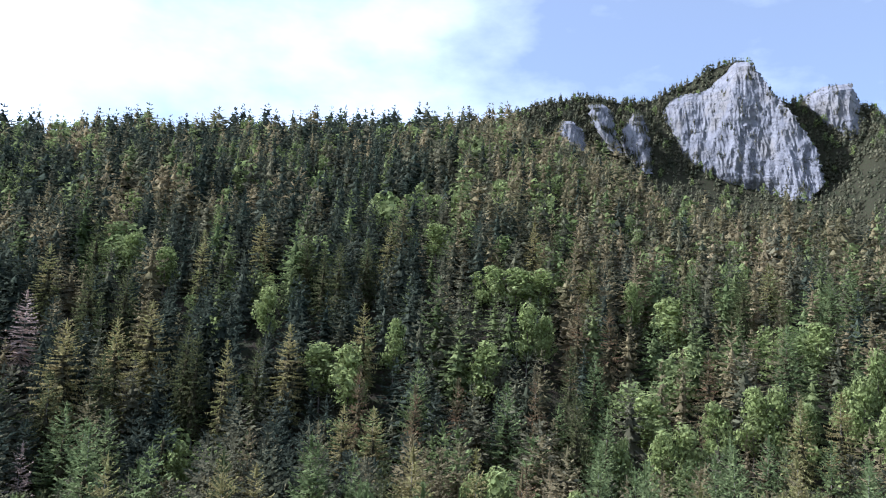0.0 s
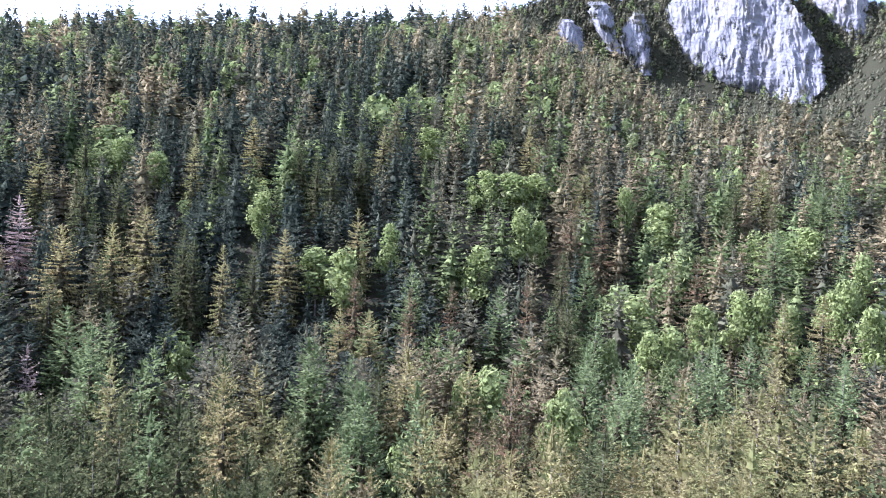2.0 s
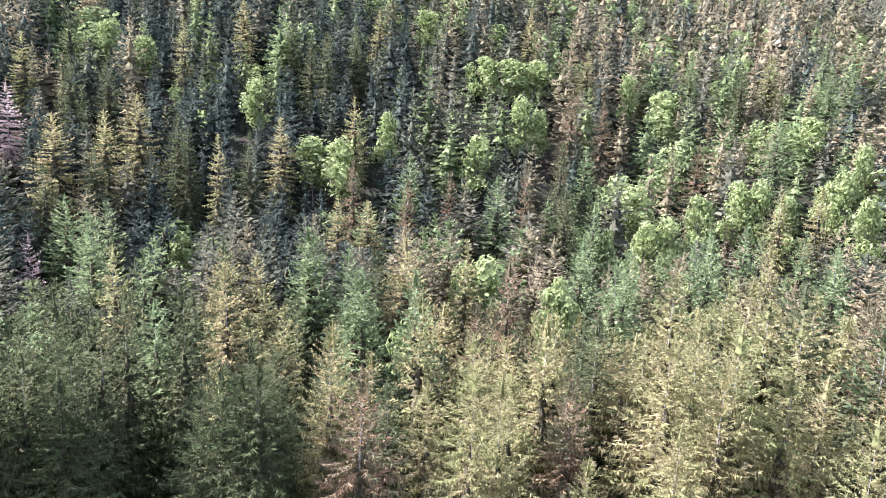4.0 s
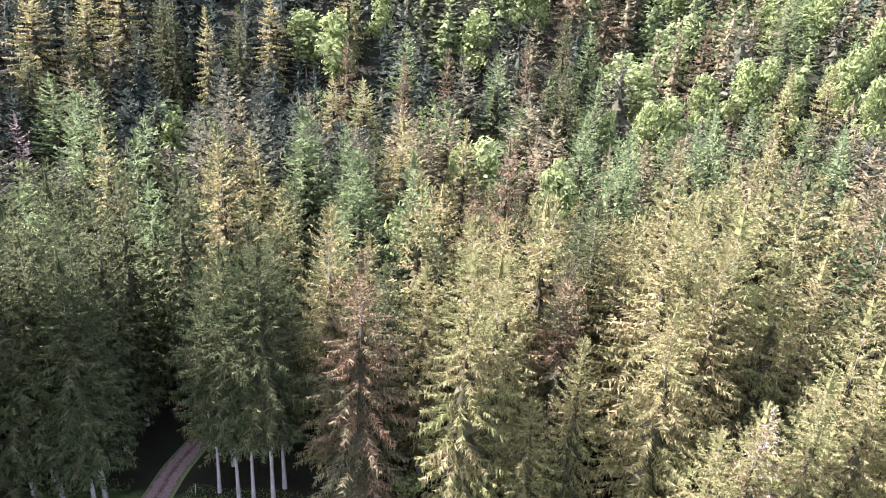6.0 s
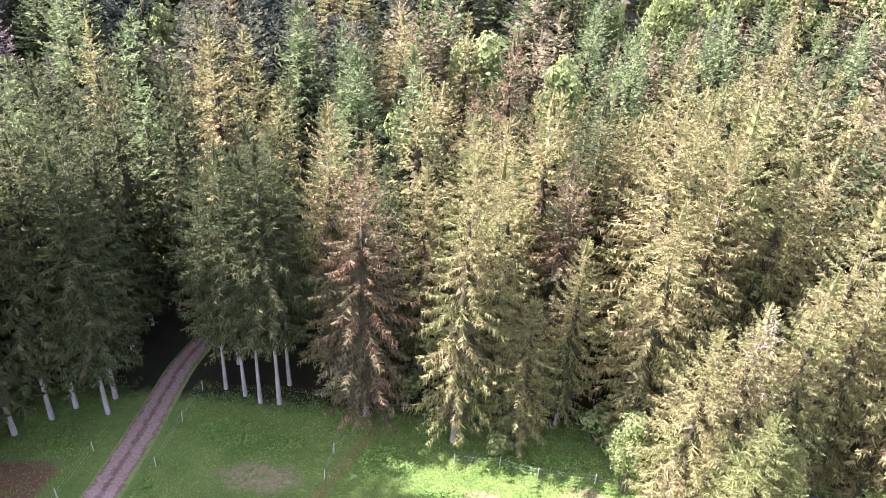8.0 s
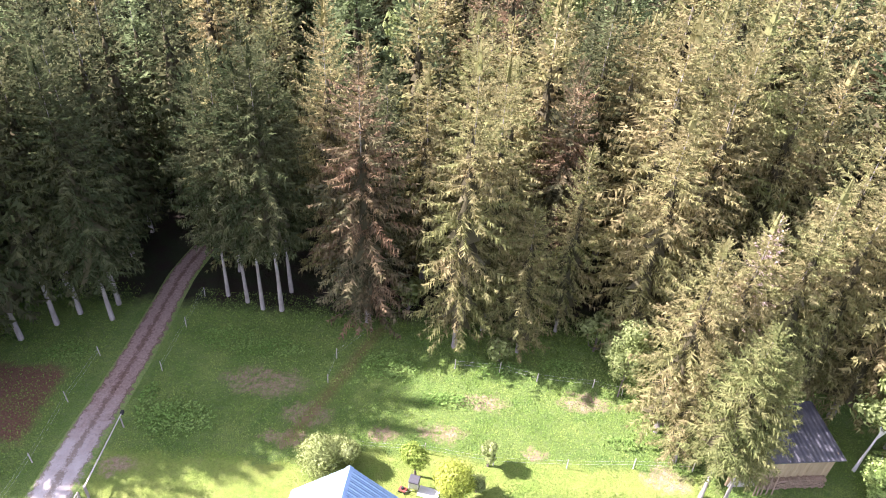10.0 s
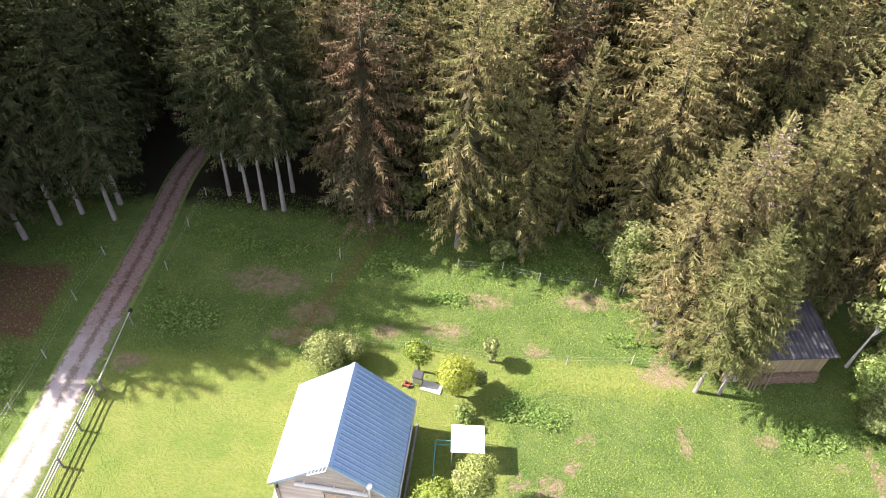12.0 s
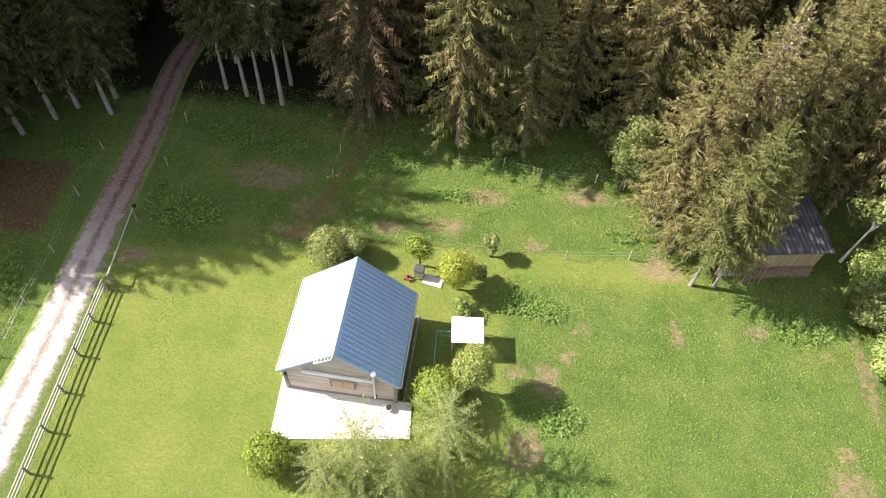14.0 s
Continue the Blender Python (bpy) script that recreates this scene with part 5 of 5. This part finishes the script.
def shrub(name, x, y, stem, rx, rz, mat, seed, label, leaf=0.09, per=420, lumps=9, category="shrub", tight=0.45):
    """A garden shrub: a short forked stem under a crown of small leaves."""
    rng = np.random.default_rng(seed)
    root = thing(name, (x, y, 0), label, category)
    zc = stem + rz
    clumps = [(0, 0, zc, rx * 0.8)]
    for k in range(lumps):
        d = rng.normal(size=3)
        d /= np.linalg.norm(d)
        clumps.append((d[0] * rx * tight, d[1] * rx * tight, zc + d[2] * rz * tight, rx * (1.02 - tight) * (0.8 + 0.3 * rng.random())))
    bm = tube_bm([(0, 0, -0.1), (0.03, 0.02, stem * 0.6), (0, 0, zc)], [0.1, 0.075, 0.03], 7)
    for c in clumps[1::2]:
        tube_bm([(0, 0, stem * 0.55), (c[0] * 0.5, c[1] * 0.5, stem + 0.2), (c[0], c[1], c[2])], [0.05, 0.035, 0.012], 5, bm)
    part("stem", bm, MAT_BARK_DARK, root)
    V, T = leaf_cloud(rng, clumps, leaf, per)
    crown = new("crown", tri_mesh("crown", V, T, mat))
    crown.parent = root
    return root


shrub("clipped_bush", 0.35, 16.4, 0.15, 1.68, 1.45, MAT_BOX, 1, "large round clipped hedge bush beside the cabin", 0.085, 900, 20, tight=0.30)
shrub("clipped_bush", -8.6, 12.05, 0.12, 1.45, 1.35, MAT_BOX, 2, "round clipped bush on the lawn by the terrace", 0.08, 800, 20, tight=0.29)
shrub("clipped_bush", -7.3, 12.6, 0.1, 0.55, 0.6, MAT_BUSH, 22, "small dark bush beside the clipped one", 0.07, 200, 5)
shrub("garden_bush", -7.6, 26.1, 0.2, 1.75, 1.35, MAT_HOLLY, 3, "broad olive garden bush behind the cabin", 0.075, 700, 12)
shrub("garden_bush", -6.2, 26.9, 0.2, 1.25, 1.3, MAT_HOLLY, 33, "broad olive garden bush behind the cabin", 0.075, 650, 10)
shrub("garden_tree", -1.5, 26.3, 1.3, 1.05, 0.9, MAT_BOX, 4, "small round standard tree on a bare stem", 0.085, 330, 10, "tree", tight=0.35)
shrub("golden_bush", 1.1, 24.6, 1.0, 1.5, 1.45, MAT_GOLD, 5, "golden green rounded bush in the lawn", 0.08, 600, 13)
shrub("garden_bush", 2.55, 25.5, 0.35, 0.7, 0.6, MAT_HOLLY, 55, "small olive bush beside the golden one", 0.09, 180, 6)
shrub("fruit_tree", 3.25, 27.5, 0.75, 0.8, 0.8, MAT_HOLLY, 6, "small fruit tree with a pale crooked stem", 0.10, 150, 9, "tree", tight=0.6)
shrub("rose_bush", 1.75, 23.0, 0.3, 0.95, 0.6, MAT_BUSH, 7, "loose pale green bush with bare stems", 0.09, 120, 10, tight=0.7)
shrub("garden_tree", 2.42, 17.4, 2.2, 1.55, 1.35, MAT_GOLDEN, 8, "small leafy tree over the garden table", 0.075, 700, 13, "tree", tight=0.5)
shrub("garden_bush", -3.9, 24.3, 0.1, 0.75, 0.5, MAT_BUSH, 88, "low dark bush behind the cabin", 0.08, 150, 6)
for k, (x, y, r, m, lab) in enumerate(((28.6, 26.8, 1.9, MAT_BUSH, "dense dark green hedgerow bush by the woodshed"), (29.0, 24.5, 2.0, MAT_LEAF, "tall bright hedgerow bush at the meadow side"),
                                       (29.3, 22.0, 2.0, MAT_BUSH, "dense green hedgerow bush at the meadow side"), (29.0, 19.7, 1.6, MAT_LEAF, "tall bright hedgerow bush at the meadow side"),
                                       (28.9, 17.4, 1.7, MAT_BUSH, "dense green hedgerow bush at the meadow side"), (31.6, 25.5, 2.4, MAT_BUSH, "dense green hedgerow bush at the meadow side"),
                                       (27.9, 24.6, 1.3, MAT_LEAF, "low bright hedgerow bush at the meadow side"), (28.2, 20.8, 1.4, MAT_BUSH, "low green hedgerow bush at the meadow side"),
                                       (31.0, 29.0, 2.0, MAT_BUSH, "dense dark green hedgerow bush by the woodshed"))):
    shrub("hedgerow_bush", x, y, 0.3, r, r * 0.95, m, 40 + k, lab, 0.11, 480, 14, tight=0.55)
shrub("sapling", 4.0, 36.9, 0.3, 1.15, 1.1, MAT_LEAF, 60, "leafy bright sapling under the spruces", 0.16, 130, 8, tight=0.6)
for k, (x, y) in enumerate(((11.6, 39.0), (13.0, 37.4), (-3.5, 42.0), (18.5, 37.0), (-22, 60))):
    shrub("sapling", x, y, 0.5, 1.7, 1.8, MAT_LEAF, 70 + k, "leafy green sapling in the shade of the spruces", 0.2, 120, 9, tight=0.6)

# weeping larches before the terrace
for k, (x, y, h, half) in enumerate(((-3.6, 12.1, 7.6, 2.7), (0.9, 13.5, 8.4, 2.4), (-5.4, 11.2, 5.2, 1.9), (-1.4, 11.4, 5.4, 2.1))):
    rng = np.random.default_rng(300 + k)
    root = thing("larch_tree", (x, y, 0), "feathery pale green larch with hanging twigs", "tree", "larches by the terrace")
    part("trunk", trunk_bm(rng, h, 0.11), MAT_BARK, root)
    V, T = spruce_arrays(rng, h, half / h, 0.10, 22, 8, 24, 0.75, 0.09, 4.5, 0.1, thin=0.26, fall=1.1)
    crown = new("crown", tri_mesh("crown", V, T, MAT_LARCH))
    crown.parent = root

# pale leaning birches by the hedgerow
for x, y, lean, h in ((28.2, 29.4, 9, 12.0), (30.3, 30.2, 12, 13.0)):
    plant("birch", x, y, h, 2.4, True, lean=(0, lean * 0.3))

# ---- grass and herbs ----
MAT_GRASS = foliage("meadow_grass", (0.16, 0.255, 0.05), (0.20, 0.29, 0.06), (0.245, 0.315, 0.085), 0.4, per_tree=False, size=0.5)
MAT_HERB = foliage("lush_herbs", (0.13, 0.225, 0.05), (0.17, 0.27, 0.065), (0.22, 0.31, 0.09), 0.4, size=0.8)


def meadow_grass(count=120000):
    rng = np.random.default_rng(77)
    x = rng.uniform(-45, 33, count * 3)
    y = rng.uniform(6, 43, count * 3)
    keep = []
    for a, b in zip(x, y):
        lawn = (b < 26.2 and -21.5 < a < 4.3) or (26.2 <= b < 28.0 and -7 < a < 17)
        on_track = -26 < a < -21.4
        inside = 20 < a < 27.5 and 27 < b < 31.6
        sparse = noise.noise((a * 0.35, b * 0.35, 1.3)) < rng.uniform(-0.9, 0.15)
        keep.append(not (lawn or on_track or inside or sparse))
    keep = np.array(keep)
    P = np.stack([x, y, np.zeros_like(x)], 1)[keep][:count]
    k = len(P)
    V, blades = [], 2
    for b in range(blades):
        a = rng.uniform(0, math.tau, k)
        h = rng.uniform(0.04, 0.11, k)
        w = h * rng.uniform(0.25, 0.55, k)
        o = np.stack([np.cos(a), np.sin(a), np.zeros(k)], 1)
        s = np.stack([-np.sin(a), np.cos(a), np.zeros(k)], 1)
        base = P + o * 0.06
        tip = base + o * (h * rng.uniform(0.3, 1.1, k))[:, None] + np.array((0, 0, 1.0)) * h[:, None]
        V.append(np.stack([base - s * w[:, None], base + s * w[:, None], tip], 1).reshape(-1, 3))
    V = np.concatenate(V)
    for i in range(0, len(V), 3):
        V[i:i + 3, 2] += 0.12 * ripple(V[i, 0], V[i, 1], 6) * min(1, math.hypot(V[i, 0], V[i, 1]) / 60) - 0.01
    T = np.arange(len(V)).reshape(-1, 3)
    return tagged(new("meadow_grass", tri_mesh("meadow_grass", V, T, MAT_GRASS)), "tufts of rough meadow grass and herbs", "grass", kind="stuff")


meadow_grass()


def herb_patch(x, y, rx, ry, seed):
    """A patch of nettles and docks: many broad leaves on short stems."""
    rng = np.random.default_rng(seed)
    k = int(190 * rx * ry)
    a, d = rng.uniform(0, math.tau, k), np.sqrt(rng.random(k)) * (0.7 + 0.5 * rng.random(k))
    px, py = rx * d * np.cos(a), ry * d * np.sin(a)
    P = np.stack([px, py, rng.uniform(0.12, 0.55, k) * (1.15 - 0.6 * np.minimum(d, 1))], 1)
    t = rng.uniform(0, math.tau, k)
    A = np.stack([np.cos(t), np.sin(t), rng.uniform(-0.5, 0.3, k)], 1) * rng.uniform(0.07, 0.15, k)[:, None]
    B = np.stack([-np.sin(t), np.cos(t), rng.uniform(-0.3, 0.3, k)], 1) * rng.uniform(0.035, 0.07, k)[:, None]
    V = np.stack([P - A, P + B, P + A, P - B], 1).reshape(-1, 3)
    q = np.arange(k)[:, None] * 4
    ob = new("herb_patch", tri_mesh("herb_patch", V, np.concatenate([q + np.array((0, 1, 2)), q + np.array((0, 2, 3))]), MAT_HERB))
    ob.matrix_world = pose(x, y, 0)
    return tagged(ob, "lush patch of dark green nettles and docks in the meadow", "herbs", kind="stuff")


for k, row in enumerate(((-18.3, 29.3, 2.6, 1.6), (-16.8, 37.2, 2.6, 1.3), (-13.0, 36.6, 2.2, 1.1), (-4.4, 35.7, 2.2, 1.6), (4.6, 23.9, 1.6, 1.0), (7.0, 23.4, 1.5, 0.9), (7.6, 15.9, 1.4, 1.0),
                         (23.8, 23.4, 2.0, 1.2), (-20.9, 31.0, 0.6, 1.6), (0.4, 32.7, 2.3, 0.7), (12.7, 30.1, 1.4, 0.6), (-28.3, 22.5, 1.0, 2.6), (-28.4, 34.6, 2.0, 1.0), (4.6, 36.2, 2.2, 0.8), (8.8, 36.9, 2.0, 0.9))):
    herb_patch(*row, 500 + k)

# the patterns that the trees were copied from are no longer needed
for pattern in PATTERNS:
    for o in (*pattern.children_recursive, pattern):
        bpy.data.objects.remove(o)
